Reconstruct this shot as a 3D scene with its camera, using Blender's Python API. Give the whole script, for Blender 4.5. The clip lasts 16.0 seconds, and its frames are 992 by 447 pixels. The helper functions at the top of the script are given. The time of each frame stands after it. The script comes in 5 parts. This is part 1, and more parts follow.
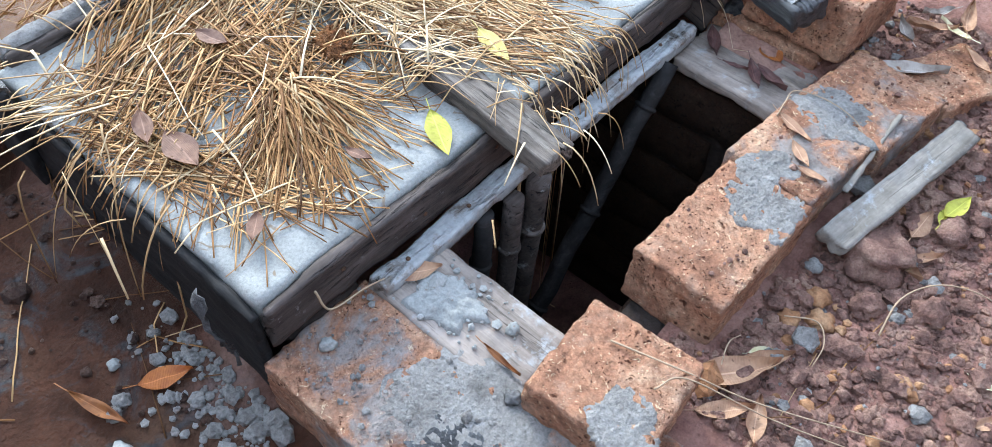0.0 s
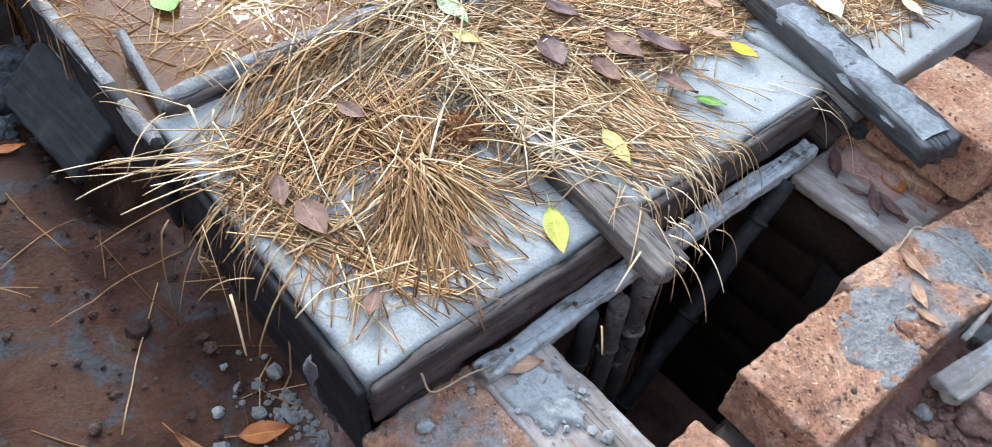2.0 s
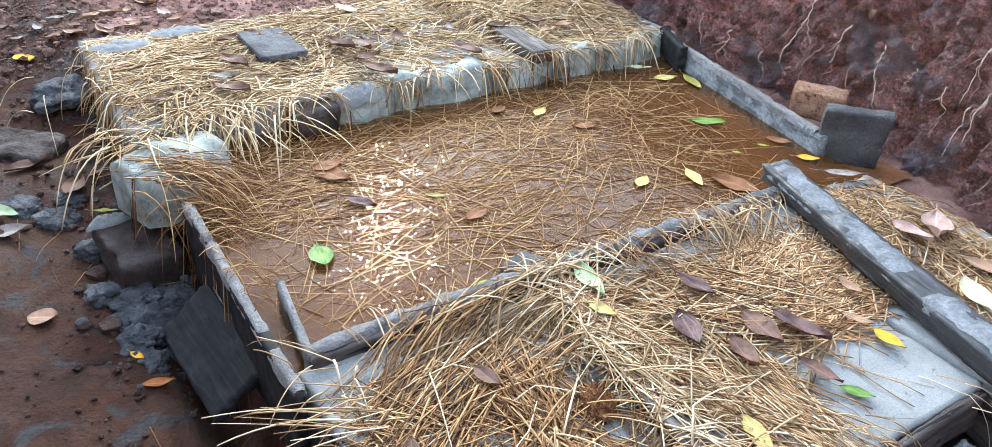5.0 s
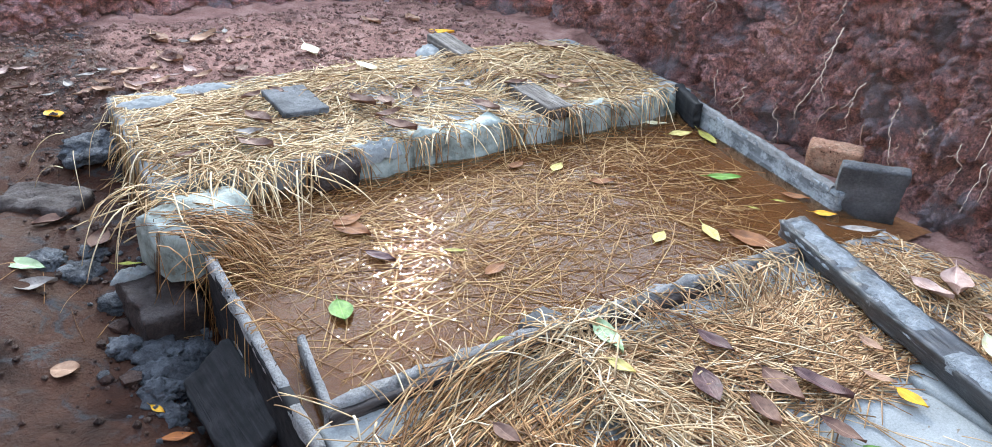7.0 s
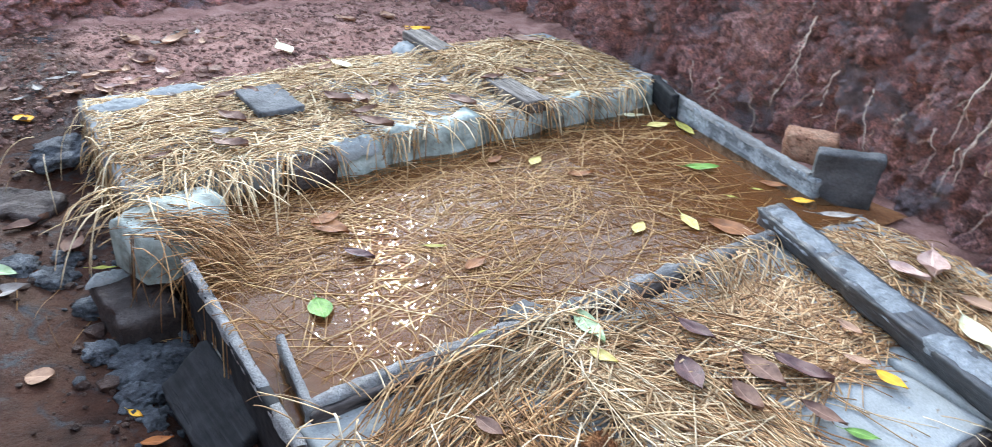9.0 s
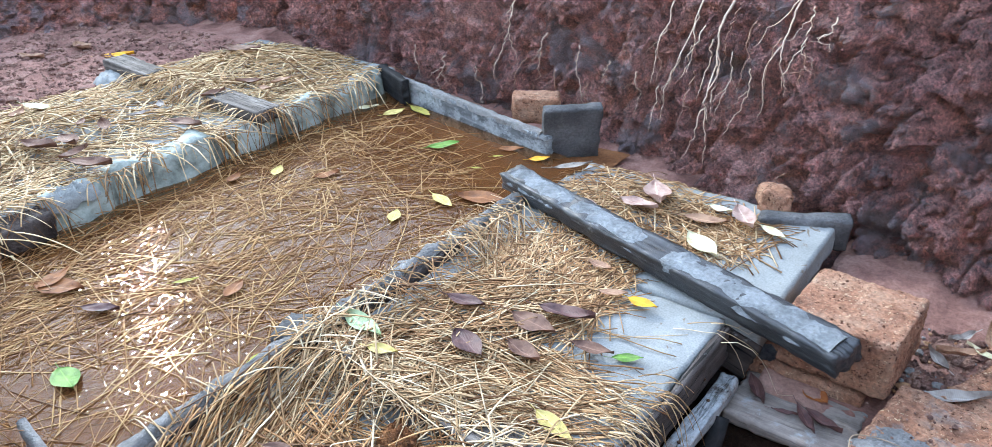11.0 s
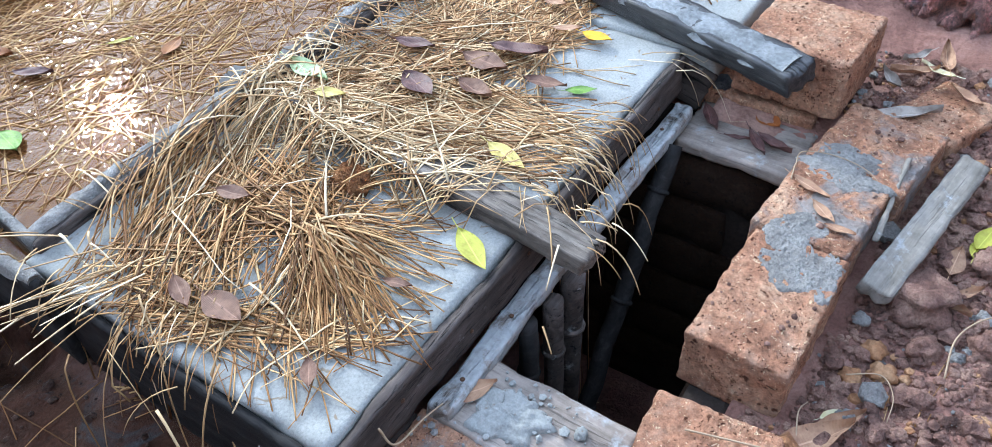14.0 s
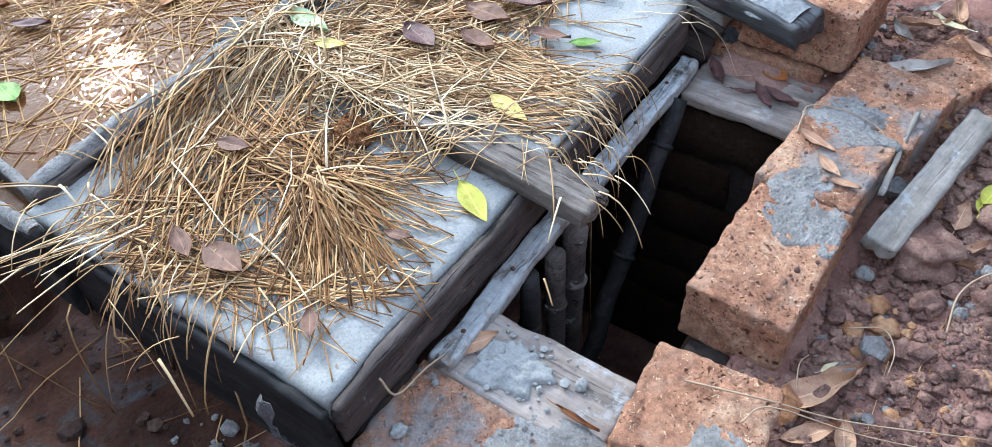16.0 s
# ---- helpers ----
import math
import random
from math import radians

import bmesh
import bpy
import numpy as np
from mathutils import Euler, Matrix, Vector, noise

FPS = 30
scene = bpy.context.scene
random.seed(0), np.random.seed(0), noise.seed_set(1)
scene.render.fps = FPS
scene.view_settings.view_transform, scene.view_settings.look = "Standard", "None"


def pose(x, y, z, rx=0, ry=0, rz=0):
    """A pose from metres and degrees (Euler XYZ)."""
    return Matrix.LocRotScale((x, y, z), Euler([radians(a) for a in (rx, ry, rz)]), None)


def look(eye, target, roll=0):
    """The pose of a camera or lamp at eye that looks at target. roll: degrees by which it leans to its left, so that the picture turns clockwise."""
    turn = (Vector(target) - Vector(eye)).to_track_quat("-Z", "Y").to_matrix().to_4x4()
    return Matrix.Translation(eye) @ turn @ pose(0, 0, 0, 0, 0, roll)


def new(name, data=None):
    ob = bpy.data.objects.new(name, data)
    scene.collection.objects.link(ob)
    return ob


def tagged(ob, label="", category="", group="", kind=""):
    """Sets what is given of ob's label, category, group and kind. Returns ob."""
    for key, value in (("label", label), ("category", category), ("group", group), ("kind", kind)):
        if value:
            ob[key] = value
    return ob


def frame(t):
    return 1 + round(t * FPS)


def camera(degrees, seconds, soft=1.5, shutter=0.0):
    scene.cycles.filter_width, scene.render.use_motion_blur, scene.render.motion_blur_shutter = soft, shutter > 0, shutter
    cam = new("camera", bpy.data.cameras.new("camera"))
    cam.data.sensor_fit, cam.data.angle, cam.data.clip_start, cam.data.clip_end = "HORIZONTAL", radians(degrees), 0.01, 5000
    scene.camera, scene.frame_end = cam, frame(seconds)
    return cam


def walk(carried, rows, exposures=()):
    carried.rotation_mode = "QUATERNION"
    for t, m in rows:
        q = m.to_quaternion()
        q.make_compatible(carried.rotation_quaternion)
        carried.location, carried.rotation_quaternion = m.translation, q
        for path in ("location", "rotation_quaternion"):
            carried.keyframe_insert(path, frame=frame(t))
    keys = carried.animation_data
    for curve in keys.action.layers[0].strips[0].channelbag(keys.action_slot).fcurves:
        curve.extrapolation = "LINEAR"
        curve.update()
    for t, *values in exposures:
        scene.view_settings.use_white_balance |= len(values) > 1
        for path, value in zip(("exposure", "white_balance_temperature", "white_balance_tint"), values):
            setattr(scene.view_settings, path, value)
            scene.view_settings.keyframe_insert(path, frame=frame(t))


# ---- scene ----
cam = camera(63.8, 16.0, 0.75, 0.4)
PATH = [
    (0, (-0.313, -0.699, 1.082), (0.691, 0.061, -0.473), 4.6),
    (0.5, (-0.317, -0.688, 1.092), (0.686, 0.089, -0.454), 3.7),
    (1, (-0.329, -0.672, 1.111), (0.641, 0.165, -0.425), 3.8),
    (1.5, (-0.33, -0.644, 1.132), (0.622, 0.283, -0.363), 6.0),
    (2, (-0.342, -0.615, 1.146), (0.606, 0.351, -0.326), 5.6),
    (2.5, (-0.362, -0.578, 1.164), (0.563, 0.451, -0.281), 4.7),
    (3, (-0.368, -0.561, 1.174), (0.569, 0.55, -0.2), 4.5),
    (3.5, (-0.373, -0.543, 1.191), (0.55, 0.73, -0.045), 4.8),
    (4, (-0.37, -0.538, 1.201), (0.572, 0.834, 0.092), 3.3),
    (6.3, (-0.396, -0.54, 1.227), (0.536, 0.93, 0.241), 2.7),
    (6.5, (-0.397, -0.542, 1.23), (0.539, 0.941, 0.268), 2.6),
    (7, (-0.397, -0.541, 1.234), (0.546, 0.959, 0.305), 2.2),
    (7.5, (-0.396, -0.541, 1.233), (0.551, 0.981, 0.345), 2.0),
    (8, (-0.394, -0.544, 1.233), (0.545, 0.986, 0.351), 1.9),
    (8.5, (-0.393, -0.544, 1.225), (0.546, 0.979, 0.332), 2.0),
    (9, (-0.387, -0.543, 1.217), (0.593, 0.931, 0.286), 1.5),
    (9.5, (-0.375, -0.547, 1.217), (0.743, 0.807, 0.259), 0.4),
    (10, (-0.364, -0.558, 1.216), (0.912, 0.658, 0.271), -0.9),
    (10.2, (-0.363, -0.56, 1.215), (0.961, 0.608, 0.276), -0.9),
    (12.3, (-0.34, -0.604, 1.181), (1.074, 0.37, 0.156), -2.5),
    (12.5, (-0.348, -0.61, 1.161), (1.011, 0.336, 0.039), -2.7),
    (13, (-0.358, -0.628, 1.119), (0.876, 0.265, -0.177), -3.7),
    (13.5, (-0.358, -0.629, 1.105), (0.837, 0.246, -0.239), -4.1),
    (14, (-0.359, -0.628, 1.095), (0.805, 0.23, -0.286), -4.2),
    (14.5, (-0.362, -0.629, 1.084), (0.787, 0.224, -0.313), -4.2),
    (15, (-0.36, -0.627, 1.081), (0.774, 0.213, -0.336), -4.1),
    (15.5, (-0.36, -0.633, 1.076), (0.752, 0.205, -0.36), -4.4),
    (16, (-0.361, -0.634, 1.075), (0.738, 0.198, -0.373), -4.5),
]
walk(cam, [(t, look(e, g, r)) for t, e, g, r in PATH], ((0, 3.58, 9300, 13), (4, 3.4, 9300, 14), (7, 3.37, 9000, 14), (12.5, 3.43, 8500, 12), (16, 3.45, 8900, 13)))

# ---- world, sun ----
SUN_EL, SUN_AZ = 30.0, 65.5
world = bpy.data.worlds.new("world")
scene.world = world
world.use_nodes = True
wn = world.node_tree
sky = wn.nodes.new("ShaderNodeTexSky")
sky.sky_type, sky.sun_disc = "NISHITA", False
sky.sun_elevation, sky.sun_rotation = radians(SUN_EL), radians(90 - SUN_AZ)
sky.dust_density, sky.air_density = 0.12, 1.0
wn.links.new(sky.outputs[0], wn.nodes["Background"].inputs[0])
wn.nodes["Background"].inputs[1].default_value = 0.15
sun = new("sun", bpy.data.lights.new("sun", "SUN"))
sun.data.energy, sun.data.angle, sun.data.color = 0.34, radians(2.4), (0.62, 0.81, 1.0)
sdir = Vector((math.cos(radians(SUN_EL)) * math.cos(radians(SUN_AZ)), math.cos(radians(SUN_EL)) * math.sin(radians(SUN_AZ)), math.sin(radians(SUN_EL))))
sun.matrix_world = look(sdir * 20, (0, 0, 0))


# ---- materials ----
def nodes_of(name, rough=0.8):
    m = bpy.data.materials.new(name)
    m.use_nodes = True
    nt = m.node_tree
    b = nt.nodes["Principled BSDF"]
    b.inputs["Roughness"].default_value, b.inputs["Specular IOR Level"].default_value = rough, 0.25
    return m, nt, b


def coords(nt, stretch=(1, 1, 1), world_space=False):
    """Object coordinates, moved by a random amount for each object."""
    tc = nt.nodes.new("ShaderNodeTexCoord")
    mp = nt.nodes.new("ShaderNodeMapping")
    mp.inputs["Scale"].default_value = stretch
    if world_space:
        nt.links.new(tc.outputs["Object"], mp.inputs["Vector"])
        return mp.outputs[0]
    oi = nt.nodes.new("ShaderNodeObjectInfo")
    mul = nt.nodes.new("ShaderNodeVectorMath")
    mul.operation = "MULTIPLY"
    mul.inputs[1].default_value = (17.3, 9.1, 13.7)
    add = nt.nodes.new("ShaderNodeVectorMath")
    nt.links.new(oi.outputs["Random"], mul.inputs[0])
    nt.links.new(tc.outputs["Object"], add.inputs[0])
    nt.links.new(mul.outputs[0], add.inputs[1])
    nt.links.new(add.outputs[0], mp.inputs["Vector"])
    return mp.outputs[0]


def noise_of(nt, vec, scale, detail=6, rough=0.6, distort=0.0):
    n = nt.nodes.new("ShaderNodeTexNoise")
    n.inputs["Scale"].default_value, n.inputs["Detail"].default_value = scale, detail
    n.inputs["Roughness"].default_value, n.inputs["Distortion"].default_value = rough, distort
    nt.links.new(vec, n.inputs["Vector"])
    return n.outputs["Fac"]


def ramp_of(nt, fac, *stops):
    r = nt.nodes.new("ShaderNodeValToRGB")
    e = r.color_ramp.elements
    while len(e) < len(stops):
        e.new(0.5)
    for k, (p, c) in enumerate(stops):
        e[k].position = p
        e[k].color = (*c, 1) if isinstance(c, tuple) else (c, c, c, 1)
    nt.links.new(fac, r.inputs[0])
    return r.outputs[0]


def mix_of(nt, fac, a, b, mode="MIX"):
    m = nt.nodes.new("ShaderNodeMixRGB")
    m.blend_type = mode
    for k, v in enumerate((fac, a, b)):
        if isinstance(v, (int, float)):
            m.inputs[k].default_value = v if k == 0 else (v, v, v, 1)
        elif isinstance(v, tuple):
            m.inputs[k].default_value = (*v, 1)
        else:
            nt.links.new(v, m.inputs[k])
    return m.outputs[0]


def bump_of(nt, b, *layers):
    last = None
    for fac, strength, dist in layers:
        n = nt.nodes.new("ShaderNodeBump")
        n.inputs["Strength"].default_value, n.inputs["Distance"].default_value = strength, dist
        nt.links.new(fac, n.inputs["Height"])
        if last is not None:
            nt.links.new(last, n.inputs["Normal"])
        last = n.outputs[0]
    nt.links.new(last, b.inputs["Normal"])


def voronoi_of(nt, vec, scale, feature="F1"):
    v = nt.nodes.new("ShaderNodeTexVoronoi")
    v.feature = feature
    v.inputs["Scale"].default_value = scale
    nt.links.new(vec, v.inputs["Vector"])
    return v.outputs["Distance"]


def warp_of(nt, vec, scale, amount):
    """Coordinates pushed about by noise, so that cells and pits lose their round shape."""
    n = nt.nodes.new("ShaderNodeTexNoise")
    n.inputs["Scale"].default_value, n.inputs["Detail"].default_value = scale, 3
    nt.links.new(vec, n.inputs["Vector"])
    sub, mul, add = (nt.nodes.new("ShaderNodeVectorMath") for _ in range(3))
    sub.operation, mul.operation = "SUBTRACT", "SCALE"
    sub.inputs[1].default_value = (0.5, 0.5, 0.5)
    mul.inputs["Scale"].default_value = amount
    nt.links.new(n.outputs["Color"], sub.inputs[0])
    nt.links.new(sub.outputs[0], mul.inputs[0])
    nt.links.new(vec, add.inputs[0])
    nt.links.new(mul.outputs[0], add.inputs[1])
    return add.outputs[0]


def earth(name, dark, mid, light, rough, grain=90, lumps=14, gloss=None, fleck=None, relief=1.0, mottle=0.55):
    """Soil, mud, laterite and mortar: stains, grain, crumbs and pits."""
    m, nt, b = nodes_of(name, rough)
    v = coords(nt)
    big, small = noise_of(nt, v, lumps * 0.35, 5), noise_of(nt, v, grain, 5, 0.7)
    col = ramp_of(nt, big, (0.3, dark), (0.5, mid), (0.72, light))
    col = mix_of(nt, mottle, col, ramp_of(nt, small, (0.28, 0.25), (0.62, 0.8)), "OVERLAY")
    if fleck:
        f = ramp_of(nt, noise_of(nt, v, fleck[1], 3, 0.55, 0.8), (fleck[2], 0.0), (fleck[2] + 0.05, 1.0))
        col = mix_of(nt, f, col, fleck[0])
    nt.links.new(col, b.inputs["Base Color"])
    if gloss:
        nt.links.new(ramp_of(nt, noise_of(nt, v, lumps * 0.5, 4), (0.4, gloss), (0.62, rough)), b.inputs["Roughness"])
    bump_of(nt, b, (noise_of(nt, v, lumps, 8, 0.68), min(1.0, 0.6 * relief), 0.02 * relief), (small, 0.7, 0.004 * relief), (voronoi_of(nt, v, grain * 0.8), 0.35 * min(1.0, relief), 0.003))
    return m


def laterite_mat(name, tone=1.0, stain=None):
    m, nt, b = nodes_of(name, 0.92)
    v = coords(nt)
    w = warp_of(nt, v, 55, 0.03)
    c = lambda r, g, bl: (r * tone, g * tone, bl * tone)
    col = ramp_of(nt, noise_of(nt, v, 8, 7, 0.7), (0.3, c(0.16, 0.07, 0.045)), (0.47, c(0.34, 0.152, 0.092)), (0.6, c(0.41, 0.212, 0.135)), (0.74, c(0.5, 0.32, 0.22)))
    col = mix_of(nt, 0.75, col, ramp_of(nt, noise_of(nt, v, 70, 6, 0.78), (0.3, 0.15), (0.66, 0.82)), "OVERLAY")
    dust = ramp_of(nt, noise_of(nt, v, 17, 5, 0.7), (0.52, 0.0), (0.74, 0.4))
    col = mix_of(nt, dust, col, c(0.4, 0.29, 0.225))
    yel = ramp_of(nt, noise_of(nt, w, 85, 2, 0.5, 1.8), (0.66, 0.0), (0.69, 0.9))
    col = mix_of(nt, yel, col, c(0.66, 0.48, 0.31))
    big_pits = mix_of(nt, ramp_of(nt, noise_of(nt, v, 13, 2), (0.47, 0.0), (0.55, 1.0)), 1.0, ramp_of(nt, voronoi_of(nt, w, 40), (0.13, 0.0), (0.25, 1.0)))
    small_pits = mix_of(nt, ramp_of(nt, noise_of(nt, v, 21, 2), (0.44, 0.0), (0.52, 1.0)), 1.0, ramp_of(nt, voronoi_of(nt, w, 115), (0.14, 0.0), (0.3, 1.0)))
    holes = mix_of(nt, 1.0, big_pits, small_pits, "MULTIPLY")
    col = mix_of(nt, 1.0, col, mix_of(nt, holes, (0.24, 0.16, 0.13), 1.0), "MULTIPLY")
    if stain:
        f = ramp_of(nt, noise_of(nt, v, 6.5, 8, 0.68, 0.5), (stain, 0.0), (stain + 0.1, 0.85))
        col = mix_of(nt, f, col, ramp_of(nt, noise_of(nt, v, 40, 6, 0.75), (0.3, (0.2, 0.178, 0.165)), (0.7, (0.42, 0.4, 0.385))))
    nt.links.new(col, b.inputs["Base Color"])
    bump_of(nt, b, (holes, 1.0, 0.008), (noise_of(nt, v, 32, 8, 0.78), 1.0, 0.016), (noise_of(nt, v, 170, 4, 0.75), 0.9, 0.004))
    return m


def wood_mat(name, dark, mid, light, rough=0.75, mortar=0.0, cracks=1.0):
    m, nt, b = nodes_of(name, rough)
    v, w = coords(nt, (2.2, 34, 34)), coords(nt)
    bent = warp_of(nt, v, 0.9, 0.5)
    fib, fine = noise_of(nt, bent, 1.0, 8, 0.7, 0.6), noise_of(nt, bent, 3.4, 5, 0.72)
    col = ramp_of(nt, fib, (0.28, dark), (0.5, mid), (0.72, light))
    col = mix_of(nt, 0.55, col, ramp_of(nt, noise_of(nt, w, 11, 6, 0.7), (0.35, 0.25), (0.65, 0.78)), "OVERLAY")
    crack = ramp_of(nt, fine, (0.36, 0.12), (0.43, 1.0))
    split = ramp_of(nt, noise_of(nt, coords(nt, (1.3, 26, 26)), 1.0, 4, 0.6, 0.8), (0.335, 0.06), (0.365, 1.0))
    col = mix_of(nt, 0.85 * cracks, col, mix_of(nt, 1.0, crack, split, "MULTIPLY"), "MULTIPLY")
    if mortar:
        f = ramp_of(nt, noise_of(nt, w, 13, 7, 0.74), (0.62 - mortar * 0.3, 0.0), (0.72 - mortar * 0.3, 0.85))
        col = mix_of(nt, f, col, ramp_of(nt, noise_of(nt, w, 60, 4), (0.3, (0.26, 0.28, 0.285)), (0.7, (0.42, 0.445, 0.45))))
    nt.links.new(col, b.inputs["Base Color"])
    bump_of(nt, b, (split, cracks, 0.008), (fib, 0.8 * cracks, 0.007), (crack, 0.8 * cracks, 0.004))
    return m


def straw_mat(name, *stops):
    m, nt, b = nodes_of(name, 0.68)
    g = nt.nodes.new("ShaderNodeNewGeometry")
    v = coords(nt)
    col = ramp_of(nt, g.outputs["Random Per Island"], *stops)
    col = mix_of(nt, 0.35, col, ramp_of(nt, noise_of(nt, v, 45, 3), (0.3, 0.3), (0.7, 0.75)), "OVERLAY")
    nt.links.new(col, b.inputs["Base Color"])
    bump_of(nt, b, (noise_of(nt, v, 400, 2), 0.4, 0.001))
    return m


def leaf_mat(name, base, edge, rough=0.65):
    m, nt, b = nodes_of(name, rough)
    v = coords(nt)
    tc = nt.nodes.new("ShaderNodeTexCoord")
    sep = nt.nodes.new("ShaderNodeSeparateXYZ")
    nt.links.new(tc.outputs["UV"], sep.inputs[0])
    w = nt.nodes.new("ShaderNodeMath")
    w.operation = "ABSOLUTE"
    nt.links.new(sep.outputs["Y"], w.inputs[0])
    col = ramp_of(nt, noise_of(nt, v, 30, 5, 0.65), (0.36, edge), (0.58, base))
    vein = ramp_of(nt, w.outputs[0], (0.03, 1.0), (0.07, 0.0))
    light = tuple(min(1, c * 1.5 + 0.03) for c in base)
    col = mix_of(nt, mix_of(nt, 1.0, vein, 0.6, "MULTIPLY"), col, light)
    spots = ramp_of(nt, noise_of(nt, v, 90, 3), (0.66, 0.0), (0.7, 0.7))
    col = mix_of(nt, spots, col, tuple(c * 0.35 for c in edge))
    nt.links.new(col, b.inputs["Base Color"])
    wave = nt.nodes.new("ShaderNodeTexWave")
    wave.inputs["Scale"].default_value, wave.inputs["Distortion"].default_value = 2.2, 1.5
    nt.links.new(tc.outputs["UV"], wave.inputs["Vector"])
    bump_of(nt, b, (wave.outputs["Fac"], 0.25, 0.002), (noise_of(nt, v, 200, 3), 0.3, 0.001))
    return m


def ground_mat():
    """Wet mud along the tank, crumbly soil elsewhere; the border wanders."""
    m, nt, b = nodes_of("ground_soil", 0.85)
    v = coords(nt, world_space=True)
    sep = nt.nodes.new("ShaderNodeSeparateXYZ")
    nt.links.new(v, sep.inputs[0])
    wob = noise_of(nt, v, 3, 4)
    add = nt.nodes.new("ShaderNodeMath")
    add.operation = "MULTIPLY_ADD"
    add.inputs[1].default_value, add.inputs[2].default_value = 0.5, -0.25
    nt.links.new(wob, add.inputs[0])
    plus = nt.nodes.new("ShaderNodeMath")
    nt.links.new(sep.outputs["X"], plus.inputs[0])
    nt.links.new(add.outputs[0], plus.inputs[1])
    mp = nt.nodes.new("ShaderNodeMapRange")
    mp.inputs["From Min"].default_value, mp.inputs["From Max"].default_value = -0.06, 0.12
    nt.links.new(plus.outputs[0], mp.inputs["Value"])
    dry = mp.outputs[0]
    big, small = noise_of(nt, v, 5, 6, 0.65), noise_of(nt, v, 110, 5, 0.7)
    soil = ramp_of(nt, big, (0.3, (0.12, 0.054, 0.043)), (0.5, (0.31, 0.15, 0.12)), (0.7, (0.44, 0.25, 0.2)))
    mud = ramp_of(nt, noise_of(nt, v, 3.2, 6, 0.6), (0.3, (0.016, 0.006, 0.004)), (0.5, (0.078, 0.03, 0.018)), (0.68, (0.09, 0.045, 0.029)))
    cem = ramp_of(nt, noise_of(nt, v, 7, 7, 0.7, 0.8), (0.53, 0.0), (0.63, 0.85))
    mud = mix_of(nt, cem, mud, mix_of(nt, noise_of(nt, v, 60, 4), (0.02, 0.021, 0.023), (0.085, 0.094, 0.1)))
    col = mix_of(nt, dry, mud, soil)
    col = mix_of(nt, 0.5, col, ramp_of(nt, small, (0.28, 0.28), (0.64, 0.75)), "OVERLAY")
    nt.links.new(col, b.inputs["Base Color"])
    b.inputs["Specular IOR Level"].default_value = 0.1
    wet = ramp_of(nt, noise_of(nt, v, 4, 5), (0.42, 0.36), (0.6, 0.75))
    nt.links.new(mix_of(nt, dry, wet, 0.85), b.inputs["Roughness"])
    bump_of(nt, b, (noise_of(nt, v, 18, 9, 0.72), 0.8, 0.03), (small, 0.8, 0.006), (voronoi_of(nt, v, 70), 0.3, 0.004))
    return m


def water_mat():
    """Clear shallow water, tinted by silt, with ripples."""
    m = bpy.data.materials.new("pool_water")
    m.use_nodes = True
    nt = m.node_tree
    nt.nodes.remove(nt.nodes["Principled BSDF"])
    out = nt.nodes["Material Output"]
    tr, gl, mx = (nt.nodes.new("ShaderNodeBsdf" + k) for k in ("Transparent", "Glossy", "Diffuse"))
    sh, sh2 = nt.nodes.new("ShaderNodeMixShader"), nt.nodes.new("ShaderNodeMixShader")
    fr = nt.nodes.new("ShaderNodeFresnel")
    fr.inputs["IOR"].default_value = 1.24
    tr.inputs["Color"].default_value = (0.86, 0.74, 0.6, 1)
    gl.inputs["Roughness"].default_value = 0.005
    mx.inputs["Color"].default_value = (0.24, 0.094, 0.034, 1)
    v = coords(nt)
    n = nt.nodes.new("ShaderNodeBump")
    n.inputs["Strength"].default_value, n.inputs["Distance"].default_value = 0.2, 0.012
    nt.links.new(noise_of(nt, v, 21, 2.5, 0.5, 1.8), n.inputs["Height"])
    nt.links.new(n.outputs[0], gl.inputs["Normal"])
    nt.links.new(n.outputs[0], fr.inputs["Normal"])
    sh2.inputs[0].default_value = 0.3
    nt.links.new(tr.outputs[0], sh2.inputs[1])
    nt.links.new(mx.outputs[0], sh2.inputs[2])
    nt.links.new(fr.outputs[0], sh.inputs[0])
    nt.links.new(sh2.outputs[0], sh.inputs[1])
    nt.links.new(gl.outputs[0], sh.inputs[2])
    nt.links.new(sh.outputs[0], out.inputs["Surface"])
    return m


